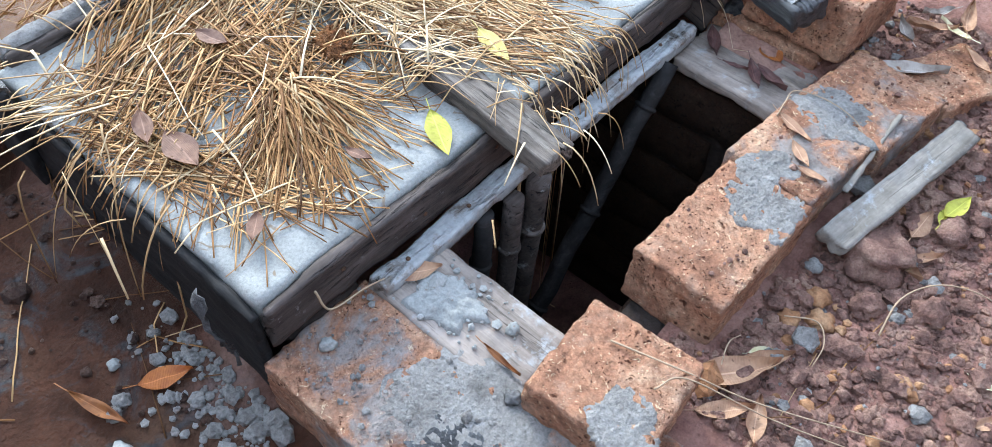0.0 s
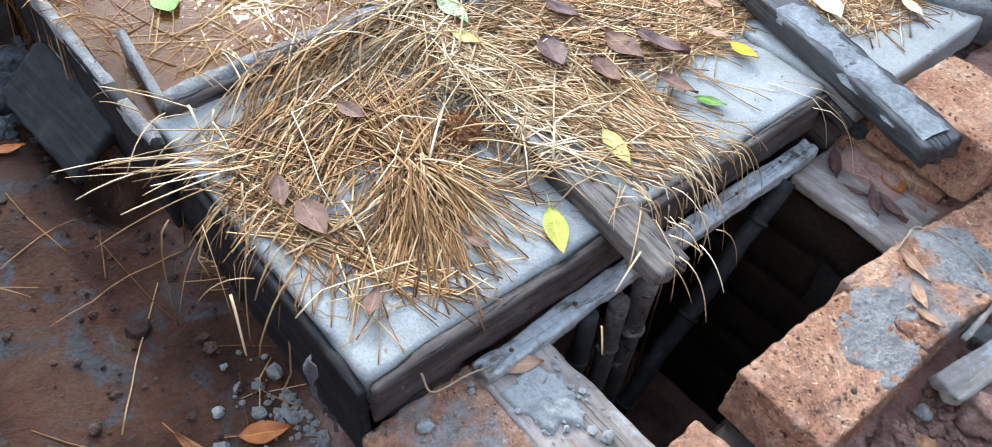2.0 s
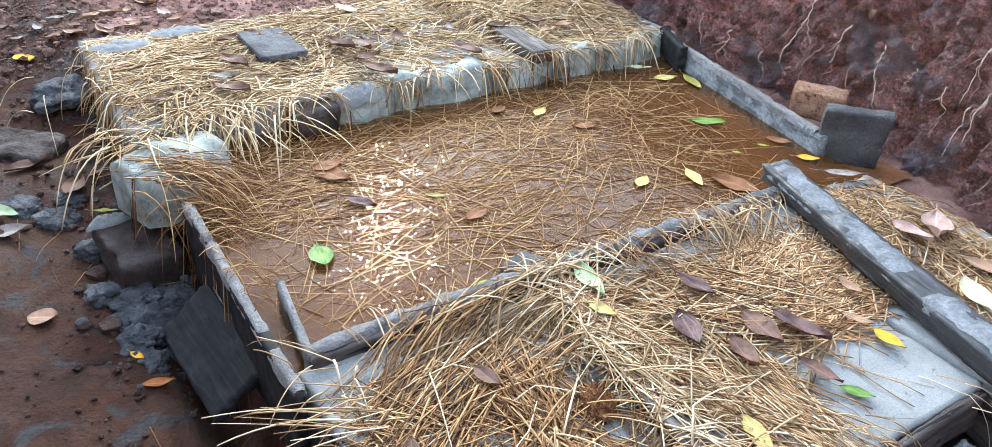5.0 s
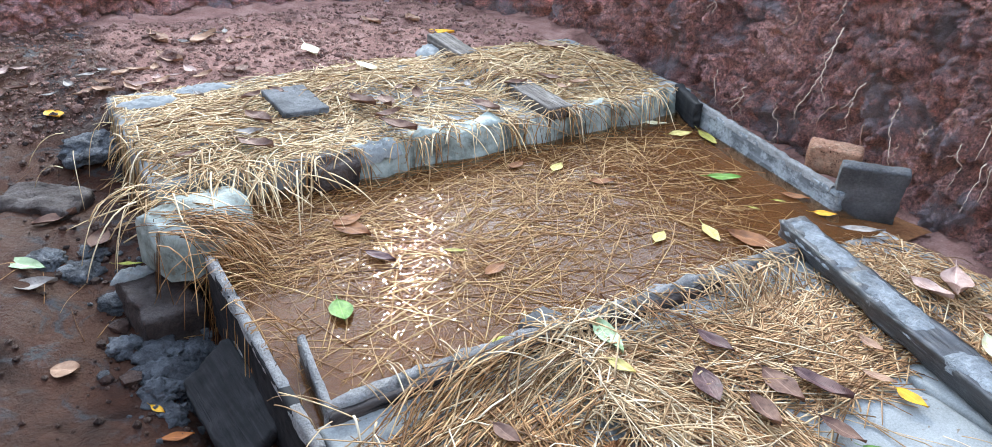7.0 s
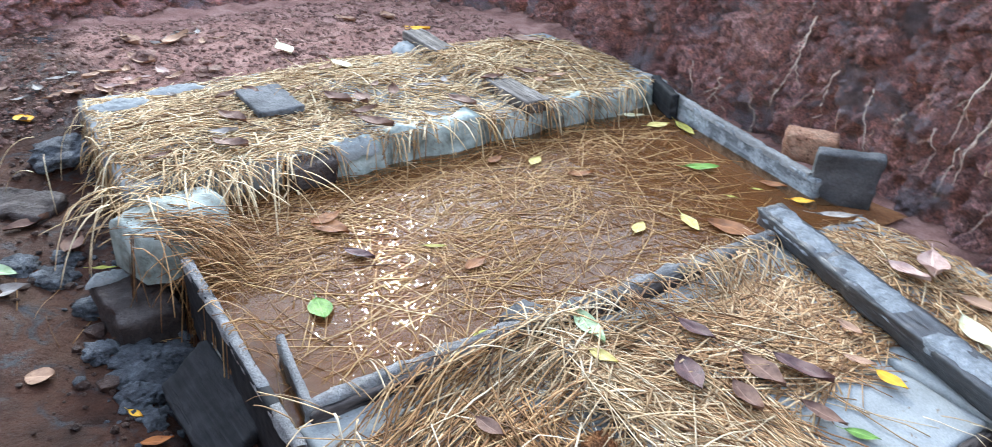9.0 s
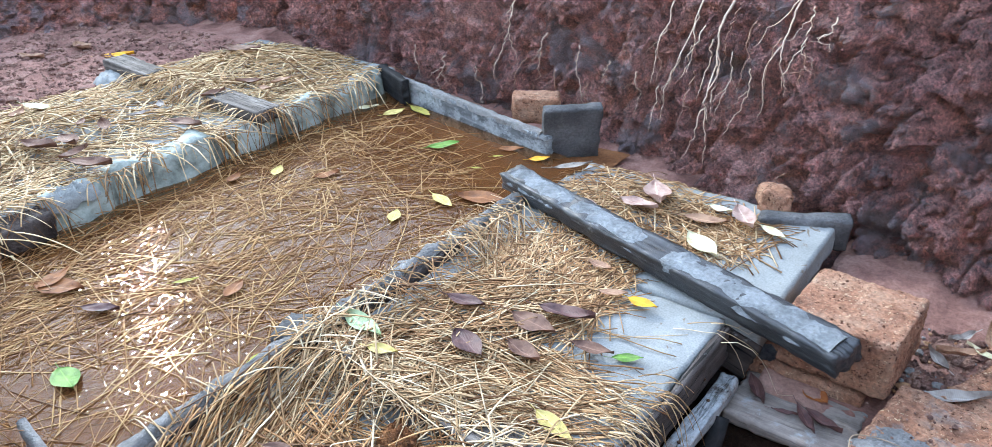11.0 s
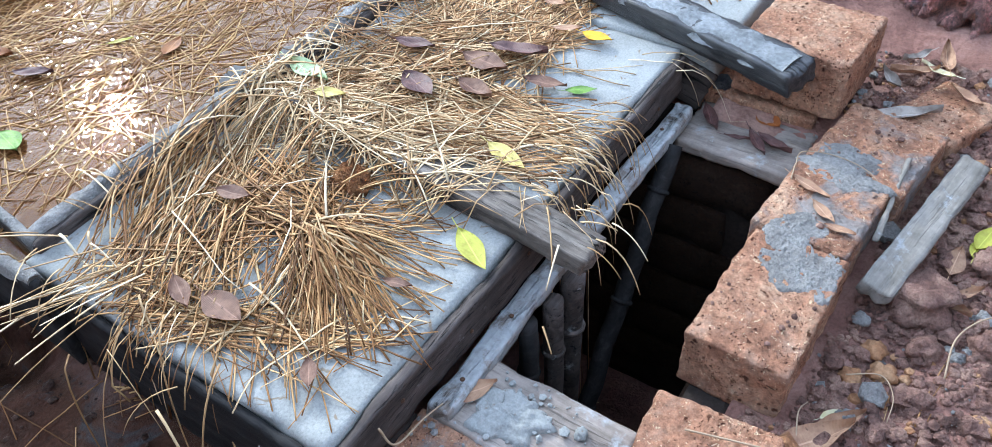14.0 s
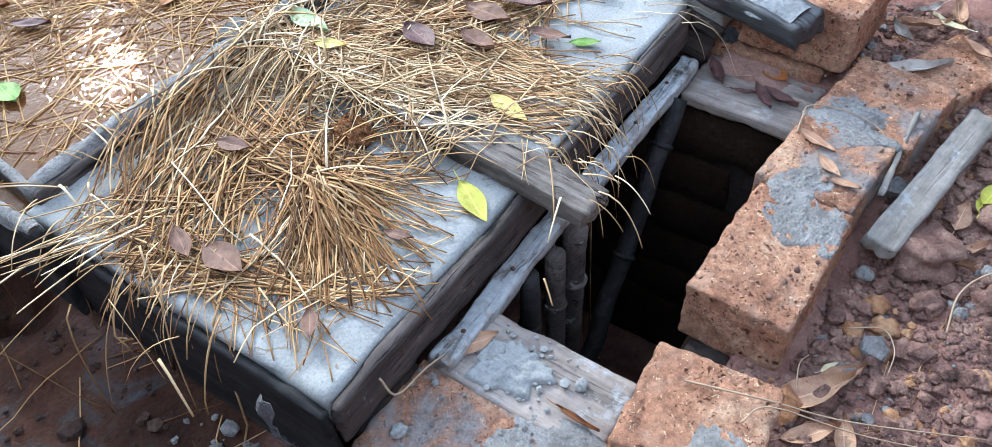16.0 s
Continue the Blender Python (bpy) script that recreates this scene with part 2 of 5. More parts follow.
GROUND = ground_mat()
WATER = water_mat()
def bank_mat():
    m, nt, b = nodes_of("bank_soil", 0.85)
    v = coords(nt, world_space=True)
    big, mid, small = noise_of(nt, v, 2.4, 6, 0.65), noise_of(nt, v, 22, 7, 0.74, 0.6), noise_of(nt, v, 95, 5, 0.75)
    col = ramp_of(nt, big, (0.3, (0.3, 0.115, 0.105)), (0.5, (0.47, 0.195, 0.168)), (0.7, (0.6, 0.3, 0.26)))
    col = mix_of(nt, 0.7, col, ramp_of(nt, mid, (0.36, 0.06), (0.52, 0.48), (0.66, 0.92)), "OVERLAY")
    col = mix_of(nt, 0.9, col, ramp_of(nt, small, (0.34, 0.06), (0.52, 0.5), (0.66, 0.92)), "OVERLAY")
    wet = ramp_of(nt, noise_of(nt, v, 3.1, 6, 0.7, 0.5), (0.52, 0.0), (0.6, 0.75))
    col = mix_of(nt, wet, col, mix_of(nt, mid, (0.02, 0.017, 0.021), (0.36, 0.31, 0.34)))
    nt.links.new(col, b.inputs["Base Color"])
    nt.links.new(mix_of(nt, wet, 0.52, 0.28), b.inputs["Roughness"])
    b.inputs["Specular IOR Level"].default_value = 0.75
    bump_of(nt, b, (noise_of(nt, v, 13, 10, 0.78), 1.0, 0.05), (mid, 1.0, 0.03), (small, 1.0, 0.02))
    return m


BANK = bank_mat()
CLOD = earth("clods", (0.07, 0.036, 0.03), (0.26, 0.135, 0.107), (0.46, 0.28, 0.21), 0.95, 190, 45, None, None, 1.5)
PEBBLE = earth("pebbles", (0.2, 0.082, 0.042), (0.34, 0.155, 0.076), (0.45, 0.26, 0.15), 0.75, 120, 40)
SILT = earth("pool_silt", (0.1, 0.032, 0.012), (0.2, 0.074, 0.029), (0.3, 0.13, 0.055), 0.8, 60, 9)
CEMENT = earth("cement", (0.186, 0.19, 0.18), (0.246, 0.251, 0.239), (0.3, 0.305, 0.292), 0.8, 190, 12, None, ((0.2, 0.15, 0.11), 26, 0.66), 0.3, 0.4)
MORTAR = earth("mortar", (0.195, 0.182, 0.17), (0.28, 0.265, 0.25), (0.37, 0.355, 0.34), 0.9, 150, 40, None, None, 1.6, 0.5)
WET_CEMENT = earth("wet_cement", (0.03, 0.031, 0.034), (0.085, 0.09, 0.097), (0.2, 0.215, 0.228), 0.8, 120, 40, 0.42, None, 1.9)
CEMENT_SHEEN = earth("cement_sheen", (0.09, 0.1, 0.105), (0.19, 0.205, 0.213), (0.29, 0.31, 0.32), 0.7, 90, 40, 0.35, None, 1.2)
DARK_STONE = earth("dark_stone", (0.05, 0.05, 0.05), (0.105, 0.104, 0.103), (0.17, 0.168, 0.166), 0.85, 110, 16)
WET_STONE = earth("wet_stone", (0.024, 0.016, 0.013), (0.06, 0.041, 0.035), (0.11, 0.084, 0.074), 0.8, 110, 22, 0.5, None, 1.4)
SLATE = earth("slate", (0.055, 0.053, 0.053), (0.105, 0.102, 0.102), (0.18, 0.175, 0.172), 0.75, 110, 18, 0.5, None, 1.4)
MUD_CLOD = earth("mud_clods", (0.02, 0.01, 0.008), (0.06, 0.028, 0.02), (0.13, 0.072, 0.052), 0.7, 150, 40, 0.45, None, 1.5)
# near-black, so the wall colour itself carries the shade under the slabs
WALL_SHADED = earth("tank_wall_shaded", (0.012, 0.009, 0.008), (0.028, 0.02, 0.017), (0.05, 0.035, 0.03), 0.9, 80, 12)
LATERITE = laterite_mat("laterite", 1.3)
# laterite at a tenth of its tone, painting the shade inside the pit
LATERITE_PIT_SHADE = laterite_mat("pit_shade_laterite", 0.1)
LATERITE_STAINED = laterite_mat("mortared_laterite", 1.3, 0.47)
WOOD = wood_mat("weathered_wood", (0.03, 0.023, 0.019), (0.13, 0.105, 0.089), (0.28, 0.244, 0.214))
WOOD_PALE = wood_mat("pale_wood", (0.13, 0.112, 0.095), (0.235, 0.21, 0.182), (0.32, 0.295, 0.265), 0.8, 0.1, 0.35)
WOOD_WET = wood_mat("wet_wood", (0.01, 0.01, 0.011), (0.028, 0.028, 0.03), (0.07, 0.072, 0.075), 0.36, 0.05)
WOOD_EDGE = wood_mat("cement_washed_wood", (0.06, 0.064, 0.066), (0.14, 0.15, 0.155), (0.25, 0.265, 0.27), 0.5, 0.55)
WOOD_WET.node_tree.nodes["Principled BSDF"].inputs["Specular IOR Level"].default_value = 0.6
WOOD_BOARD = wood_mat("shuttering_board", (0.16, 0.125, 0.104), (0.26, 0.21, 0.18), (0.36, 0.305, 0.27), 0.8, 0.2, 0.45)
WOOD_SHUTTER = wood_mat("shutter_timber", (0.03, 0.022, 0.019), (0.068, 0.052, 0.046), (0.125, 0.102, 0.093), 0.8, 0.08)
WOOD_LIMED = wood_mat("limed_batten", (0.08, 0.062, 0.052), (0.17, 0.14, 0.12), (0.27, 0.25, 0.235), 0.75, 0.75)
# near-black wood; also puts the shade of left-facing boards into their colour
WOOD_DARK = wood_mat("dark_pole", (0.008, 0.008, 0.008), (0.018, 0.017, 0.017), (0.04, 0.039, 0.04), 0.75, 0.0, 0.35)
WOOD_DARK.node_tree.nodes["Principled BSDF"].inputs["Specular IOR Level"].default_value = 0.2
STRAW = straw_mat("straw_brown", (0.0, (0.07, 0.027, 0.01)), (0.35, (0.24, 0.1, 0.036)), (0.75, (0.43, 0.215, 0.088)), (1.0, (0.6, 0.37, 0.185)))
STRAW_PALE = straw_mat("straw_pale", (0.0, (0.2, 0.1, 0.042)), (0.35, (0.4, 0.235, 0.115)), (0.75, (0.56, 0.385, 0.225)), (1.0, (0.74, 0.58, 0.4)))
STRAW_DRY = straw_mat("straw_dry", (0.0, (0.13, 0.058, 0.025)), (0.3, (0.42, 0.235, 0.108)), (0.7, (0.64, 0.425, 0.232)), (1.0, (0.8, 0.62, 0.4)))
STRAW_MID = straw_mat("straw_mid", (0.0, (0.1, 0.042, 0.017)), (0.35, (0.31, 0.142, 0.06)), (0.75, (0.5, 0.283, 0.138)), (1.0, (0.68, 0.465, 0.28)))
STRAW_WET = straw_mat("straw_wet", (0.0, (0.14, 0.05, 0.017)), (0.5, (0.34, 0.15, 0.05)), (1.0, (0.55, 0.32, 0.14)))
ROOT = straw_mat("root", (0.0, (0.5, 0.34, 0.25)), (1.0, (0.68, 0.52, 0.41)))
TWIG = straw_mat("twig_stem", (0.0, (0.24, 0.15, 0.1)), (1.0, (0.46, 0.33, 0.22)))
ROOT_BROWN = straw_mat("root_brown", (0.0, (0.26, 0.13, 0.09)), (1.0, (0.4, 0.23, 0.17)))


def plastic_mat():
    m, nt, b = nodes_of("plastic_sheet", 0.65)
    v = coords(nt)
    col = ramp_of(nt, noise_of(nt, v, 9, 6, 0.65), (0.34, (0.11, 0.112, 0.09)), (0.48, (0.26, 0.29, 0.25)), (0.64, (0.42, 0.455, 0.41)))
    dirt = ramp_of(nt, noise_of(nt, v, 30, 5, 0.7), (0.58, 0.0), (0.68, 0.7))
    nt.links.new(mix_of(nt, dirt, col, (0.2, 0.13, 0.08)), b.inputs["Base Color"])
    bump_of(nt, b, (noise_of(nt, v, 14, 5, 0.6, 1.2), 0.8, 0.012))
    return m


PLASTIC = plastic_mat()
NAIL = earth("rusty_nail", (0.05, 0.025, 0.015), (0.1, 0.05, 0.03), (0.16, 0.08, 0.05), 0.6, 200, 60)
LEAF = {
    "brown": leaf_mat("leaf_brown", (0.21, 0.105, 0.07), (0.11, 0.05, 0.036)),
    "purple": leaf_mat("leaf_purple", (0.13, 0.058, 0.05), (0.06, 0.025, 0.026), 0.5),
    "tan": leaf_mat("leaf_tan", (0.42, 0.235, 0.145), (0.27, 0.135, 0.085)),
    "pale": leaf_mat("leaf_pale", (0.7, 0.64, 0.45), (0.58, 0.5, 0.28)),
    "pink": leaf_mat("leaf_pink", (0.5, 0.33, 0.27), (0.36, 0.2, 0.16)),
    "grey": leaf_mat("leaf_grey", (0.34, 0.29, 0.25), (0.22, 0.17, 0.14)),
    "rust": leaf_mat("leaf_rust", (0.28, 0.1, 0.035), (0.17, 0.06, 0.025)),
    "orange": leaf_mat("leaf_orange", (0.45, 0.135, 0.035), (0.32, 0.09, 0.03)),
    "yellow": leaf_mat("leaf_yellow", (0.78, 0.39, 0.035), (0.66, 0.27, 0.03)),
    "straw_yellow": leaf_mat("leaf_straw_yellow", (0.6, 0.47, 0.17), (0.45, 0.33, 0.1)),
    "yellow_green": leaf_mat("leaf_lime", (0.42, 0.4, 0.075), (0.3, 0.27, 0.055)),
    "green": leaf_mat("leaf_green", (0.12, 0.27, 0.04), (0.07, 0.17, 0.025), 0.45),
    "pale_green": leaf_mat("leaf_pale_green", (0.4, 0.5, 0.3), (0.28, 0.38, 0.2)),
    "olive": leaf_mat("leaf_olive", (0.4, 0.34, 0.07), (0.26, 0.2, 0.05)),
}


# ---- mesh helpers ----
def mesh_of(name, verts, faces, mat, smooth=True):
    me = bpy.data.meshes.new(name)
    me.from_pydata([tuple(v) for v in verts], [], faces)
    me.materials.append(mat)
    if smooth:
        me.polygons.foreach_set("use_smooth", [True] * len(me.polygons))
    me.update()
    return me


def thing(name, me, m, label, category, group="", kind=""):
    ob = new(name, me)
    ob.matrix_world = m
    return tagged(ob, label, category, group, kind)


def part(name, me, parent, m=None, label=""):
    ob = new(name, me)
    ob.parent = parent
    if m is not None:
        ob.matrix_local = m
    return tagged(ob, label)


def base_of(name, m, label, category, group=""):
    """An Empty at a thing's base, to carry its parts."""
    ob = new(name)
    ob.empty_display_size = 0.05
    ob.matrix_world = m
    return tagged(ob, label, category, group)


def fbm(p, octaves=4, gain=0.5):
    s, a = 0.0, 1.0
    for k in range(octaves):
        s += a * noise.noise(p)
        p = p * 2.03 + Vector((3.1, 1.7, 5.3))
        a *= gain
    return s


def rough_box(lx, ly, lz, r=0.008, amp=0.004, step=0.02, seed=0, freq=18.0, most=40):
    """A box centred on its top face (z = 0 down to -lz) with rounded, chipped and uneven sides."""
    n = [max(2, min(most, int(round(s / step)))) for s in (lx, ly, lz)]
    half = Vector((lx / 2, ly / 2, lz / 2))
    ids, verts, faces = {}, [], []
    off = Vector((seed * 7.31, seed * 3.77, seed * 5.13))

    def vid(i, j, k):
        key = (i, j, k)
        if key not in ids:
            p = Vector((lx * (i / n[0] - 0.5), ly * (j / n[1] - 0.5), lz * (k / n[2] - 0.5)))
            inner = Vector([max(-h + r, min(h - r, c)) for c, h in zip(p, half)])
            d = p - inner
            if d.length > 1e-6:
                p = inner + d.normalized() * r
            nrm = (p - inner).normalized() if d.length > 1e-6 else Vector((0, 0, 1))
            q = p * freq + off
            edge = sum(1 for c, h in zip(p, half) if abs(c) > h - 1.6 * max(r, step * 0.5))
            chip = max(0.0, fbm(q * 0.7 + Vector((9, 9, 9)), 2) - 0.15) * (2.6 if edge > 1 else 0.4)
            p = p + nrm * amp * (fbm(q, 4, 0.6) - chip * 1.5)
            ids[key] = len(verts)
            verts.append((p.x, p.y, p.z - lz / 2))
        return ids[key]

    for a, b_, c in ((0, 1, 2), (1, 2, 0), (2, 0, 1)):
        for side in (0, n[c]):
            for i in range(n[a]):
                for j in range(n[b_]):
                    quad = []
                    for di, dj in ((0, 0), (1, 0), (1, 1), (0, 1)):
                        ijk = [0, 0, 0]
                        ijk[a], ijk[b_], ijk[c] = i + di, j + dj, side
                        quad.append(vid(*ijk))
                    faces.append(quad if side else quad[::-1])
    return verts, faces


def blob(rx, ry, h, seed, n=34, rag=0.4):
    """A ragged smear of mortar, highest in the middle, with its rim below its bed."""
    verts, faces = [], []
    off = Vector((seed * 4.7, seed * 2.9, seed))
    rings = 14
    for k in range(rings + 1):
        f = k / rings
        for i in range(n * 2):
            a = math.pi * i / n
            d = Vector((math.cos(a), math.sin(a), 0))
            rr = f * (1 + rag * fbm(d * 0.9 + off, 2) + 0.11 * fbm(d * 7 + off, 4, 0.75))
            x, y = rx * rr * d.x, ry * rr * d.y
            z = h * (1 - f ** 4) + (0.3 * h + 0.0022) * fbm(Vector((x, y, 0)) * 75 + off, 4, 0.65) - (0.006 if k == rings else 0)
            verts.append((x, y, z))
    m = n * 2
    for k in range(rings):
        for i in range(m):
            j = (i + 1) % m
            faces.append((k * m + i, (k + 1) * m + i, (k + 1) * m + j, k * m + j))
    return verts, faces


def tube(points, radii, sides=6):
    """A tube along points; open joints are capped by narrowing."""
    verts, faces = [], []
    pts = [Vector(p) for p in points]
    for k, p in enumerate(pts):
        t = (pts[min(k + 1, len(pts) - 1)] - pts[max(k - 1, 0)]).normalized()
        u = t.cross(Vector((0.31, 0.17, 0.93))).normalized()
        w = t.cross(u)
        for i in range(sides):
            a = 2 * math.pi * i / sides
            verts.append(p + (u * math.cos(a) + w * math.sin(a)) * radii[k])
    for k in range(len(pts) - 1):
        for i in range(sides):
            j = (i + 1) % sides
            faces.append((k * sides + i, k * sides + j, (k + 1) * sides + j, (k + 1) * sides + i))
    faces.append(tuple(range(sides))[::-1])
    faces.append(tuple(range((len(pts) - 1) * sides, len(pts) * sides)))
    return verts, faces


def ease(a, b, x):
    t = max(0.0, min(1.0, (x - a) / (b - a)))
    return t * t * (3 - 2 * t)


# ---- ground ----
def gz(x, y):
    """Height of the ground, without the hole under the tank."""
    right = -0.19 + 0.09 * ease(0.9, 1.9, x) + 0.03 * ease(-0.6, -1.4, y)
    left = -0.26 + 0.07 * ease(-0.25, -0.9, x) + 0.09 * ease(1.4, 2.6, y)
    h = left + (right - left) * ease(-0.1, 0.25, x)
    h += (0.04 - h) * ease(2.7, 3.3, y) * ease(-0.7, 0.1, x)
    h += (0.02 - h) * ease(3.2, 4.2, y)
    p = Vector((x, y, 0.0))
    h -= 0.17 * math.exp(-((x + 0.09) / 0.09) ** 2) * ease(0.75, 1.0, y) * (1 - ease(1.42, 1.62, y))
    rough = 0.75 + 0.25 * ease(-0.1, 0.4, x)
    return h + 0.025 * fbm(p * 2.7, 3) + 0.014 * rough * fbm(p * 14 + Vector((5, 5, 5)), 3)


def in_hole(x, y):
    return 0.08 < x < 1.28 and -0.46 < y < 0.72


def ground_height(x, y):
    if in_hole(x, y):
        return -1.25
    if 0.0 < x < 2.2 and -0.1 < y < 3.0:
        return min(gz(x, y), -0.3)
    return gz(x, y)


far = [3.5, 5, 8, 14, 30, 80, 250]
xs = [-v - 2.4 for v in far[::-1]] + list(np.arange(-2.4, 2.9, 0.028)) + [2.9 + v for v in far]
ys = [-v - 2.6 for v in far[::-1]] + list(np.arange(-2.6, 5.0, 0.028)) + [5.0 + v for v in far]
gv = [(x, y, ground_height(x, y)) for y in ys for x in xs]
nx = len(xs)
gf = [(j * nx + i, j * nx + i + 1, (j + 1) * nx + i + 1, (j + 1) * nx + i) for j in range(len(ys) - 1) for i in range(nx - 1)]
thing("ground", mesh_of("ground", gv, gf, GROUND), Matrix(), "red-brown soil, wet and muddy along the tank", "ground", kind="structure")


# ---- earth bank ----
def bank_line(s):
    """The foot of the bank, from the front round to the back and on along the left; s from 0 to 1."""
    a = s * (len(FOOT) - 1)
    k = max(0, min(len(FOOT) - 2, int(a)))
    t = a - k
    p = [Vector(FOOT[max(0, min(len(FOOT) - 1, k + d))]) for d in (-1, 0, 1, 2)]
    return 0.5 * (2 * p[1] + (p[2] - p[0]) * t + (2 * p[0] - 5 * p[1] + 4 * p[2] - p[3]) * t * t + (3 * p[1] - p[0] - 3 * p[2] + p[3]) * t ** 3)


# front and left stretches are unseen, added to hold back low sky light
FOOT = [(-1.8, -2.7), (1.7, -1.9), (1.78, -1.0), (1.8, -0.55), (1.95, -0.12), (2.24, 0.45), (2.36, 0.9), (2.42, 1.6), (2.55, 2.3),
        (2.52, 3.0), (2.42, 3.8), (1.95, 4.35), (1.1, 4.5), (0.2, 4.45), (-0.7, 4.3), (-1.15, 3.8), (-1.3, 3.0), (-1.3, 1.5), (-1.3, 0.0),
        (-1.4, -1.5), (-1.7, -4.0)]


def bank_point(s, v):
    """A point of the bank's face; v: 0 at the foot, 1 at its brow."""
    p = bank_line(s)
    d = bank_line(min(1, s + 0.004)) - bank_line(max(0, s - 0.004))
    out = Vector((d.y, -d.x)).normalized()
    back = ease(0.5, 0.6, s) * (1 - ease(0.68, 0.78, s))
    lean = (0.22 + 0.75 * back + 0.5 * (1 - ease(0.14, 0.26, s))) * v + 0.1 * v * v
    # the unseen left and front stretches rise higher to block more sky
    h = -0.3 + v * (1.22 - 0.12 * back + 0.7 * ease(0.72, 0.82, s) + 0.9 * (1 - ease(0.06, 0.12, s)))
    q = Vector((p.x + out.x * lean, p.y + out.y * lean, h))
    g = Vector((q.x * 1.1, q.y * 1.1, q.z * 0.8))
    groove = Vector((q.x * 11, q.y * 11, q.z * 2.5))
    cleft = max(0.0, 0.16 - abs(fbm(Vector((g.x * 4.4, g.y * 4.4, g.z * 2.6)) + Vector((1, 6, 2)), 4, 0.62))) / 0.16
    disp = 0.065 * cleft + 0.08 * fbm(g * 1.7, 2) + 0.07 * (0.3 - abs(fbm(g * 4.5, 3))) + 0.05 * fbm(groove, 3) + 0.036 * fbm(g * 17, 4, 0.75) + 0.016 * fbm(g * 44 + Vector((2, 9, 4)), 2, 0.7) - 0.03 * max(0.0, fbm(g * 13 + Vector((7, 7, 7)), 2) - 0.2)
    return Vector((q.x + out.x * disp, q.y + out.y * disp, q.z + 0.03 * fbm(g * 7 + Vector((4, 4, 4)), 2)))


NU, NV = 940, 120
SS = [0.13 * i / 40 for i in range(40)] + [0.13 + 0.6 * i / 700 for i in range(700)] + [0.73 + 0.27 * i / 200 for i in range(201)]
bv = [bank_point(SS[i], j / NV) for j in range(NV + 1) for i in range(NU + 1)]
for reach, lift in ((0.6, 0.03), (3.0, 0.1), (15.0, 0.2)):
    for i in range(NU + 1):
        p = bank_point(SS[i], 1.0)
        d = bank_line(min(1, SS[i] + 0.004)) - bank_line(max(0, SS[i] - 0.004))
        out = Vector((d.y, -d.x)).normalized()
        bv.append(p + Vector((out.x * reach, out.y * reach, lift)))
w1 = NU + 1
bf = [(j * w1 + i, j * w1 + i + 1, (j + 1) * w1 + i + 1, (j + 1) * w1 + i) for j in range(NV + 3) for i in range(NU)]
thing("bank", mesh_of("bank", bv, bf, BANK), Matrix(), "steep cut bank of damp dark red earth; unseen left and front added to block light", "earth bank", kind="structure")

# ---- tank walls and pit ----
def wall(name, x0, x1, y0, y1, z0, z1, seed, mat=WALL_SHADED, label="tank wall of laterite blocks, coloured dark for the pit's shade"):
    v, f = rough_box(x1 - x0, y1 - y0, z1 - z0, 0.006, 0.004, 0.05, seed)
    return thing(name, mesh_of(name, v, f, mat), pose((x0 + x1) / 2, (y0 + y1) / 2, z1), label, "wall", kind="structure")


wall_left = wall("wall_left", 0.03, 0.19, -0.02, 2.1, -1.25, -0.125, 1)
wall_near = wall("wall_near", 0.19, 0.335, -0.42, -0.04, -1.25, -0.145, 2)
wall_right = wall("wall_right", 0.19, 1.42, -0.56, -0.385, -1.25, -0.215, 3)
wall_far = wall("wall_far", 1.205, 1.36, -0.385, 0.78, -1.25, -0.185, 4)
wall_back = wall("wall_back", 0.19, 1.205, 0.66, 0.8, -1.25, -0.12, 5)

# ---- cover slabs ----
def slab(x0, x1, y0, y1, z1, thick, seed, label, amp=0.005):
    v, f = rough_box(x1 - x0, y1 - y0, thick, 0.004, amp, 0.014, seed, 12, 100)
    ob = base_of("concrete_slab", pose((x0 + x1) / 2, (y0 + y1) / 2, z1), label, "slab", "slabs over the tank")
    part("slab_body", mesh_of("slab_body", v, f, CEMENT), ob)
    return ob


near_slab = slab(0.0, 1.335, 0.0, 0.8, 0.0, 0.095, 11, "fresh pale grey concrete slab under drying straw")
slab(1.35, 2.0, -0.09, 0.8, 0.002, 0.09, 12, "pale concrete slab littered with dry leaves")
slab(-0.1, 2.36, 2.12, 3.16, 0.055, 0.16, 13, "concrete slab half hidden by straw behind the pool")


# ---- wood ----
def plank(name, p0, p1, width, thick, mat, label, category, seed, roll=0.0, parent=None, taper=1.0):
    """A board whose upper face runs from p0 to p1."""
    a, b = Vector(p0), Vector(p1)
    d = b - a
    v, f = rough_box(d.length, width, thick, min(0.004, thick * 0.25), 0.003, 0.009, seed, 16, 110)
    split = lambda x, y, z: 0.0045 * min(0.0, fbm(Vector((x * 5, y * 75, z * 60 + seed)), 3, 0.6))
    v = [(x * (1 + (0.022 / d.length) * fbm(Vector((y * 45, z * 45, seed)), 2) * ease(0.42, 0.5, abs(x) / d.length)), y * (1 + split(x, z, 3.0) / width), z + split(x, y, 0.0)) for x, y, z in v]
    if taper != 1.0:
        v = [(x, y * (1 + (taper - 1) * (x / d.length + 0.5)), z) for x, y, z in v]
    v = [(x, y + 0.008 * noise.noise(Vector((x * 3, seed, 0))), z + 0.004 * noise.noise(Vector((x * 4, 0, seed)))) for x, y, z in v]
    m = Matrix.Translation((a + b) / 2) @ d.to_track_quat("X", "Z").to_matrix().to_4x4() @ pose(0, 0, 0, roll)
    me = mesh_of(name, v, f, mat)
    ob = base_of(name, m, label, category)
    part("timber", me, ob)
    return ob


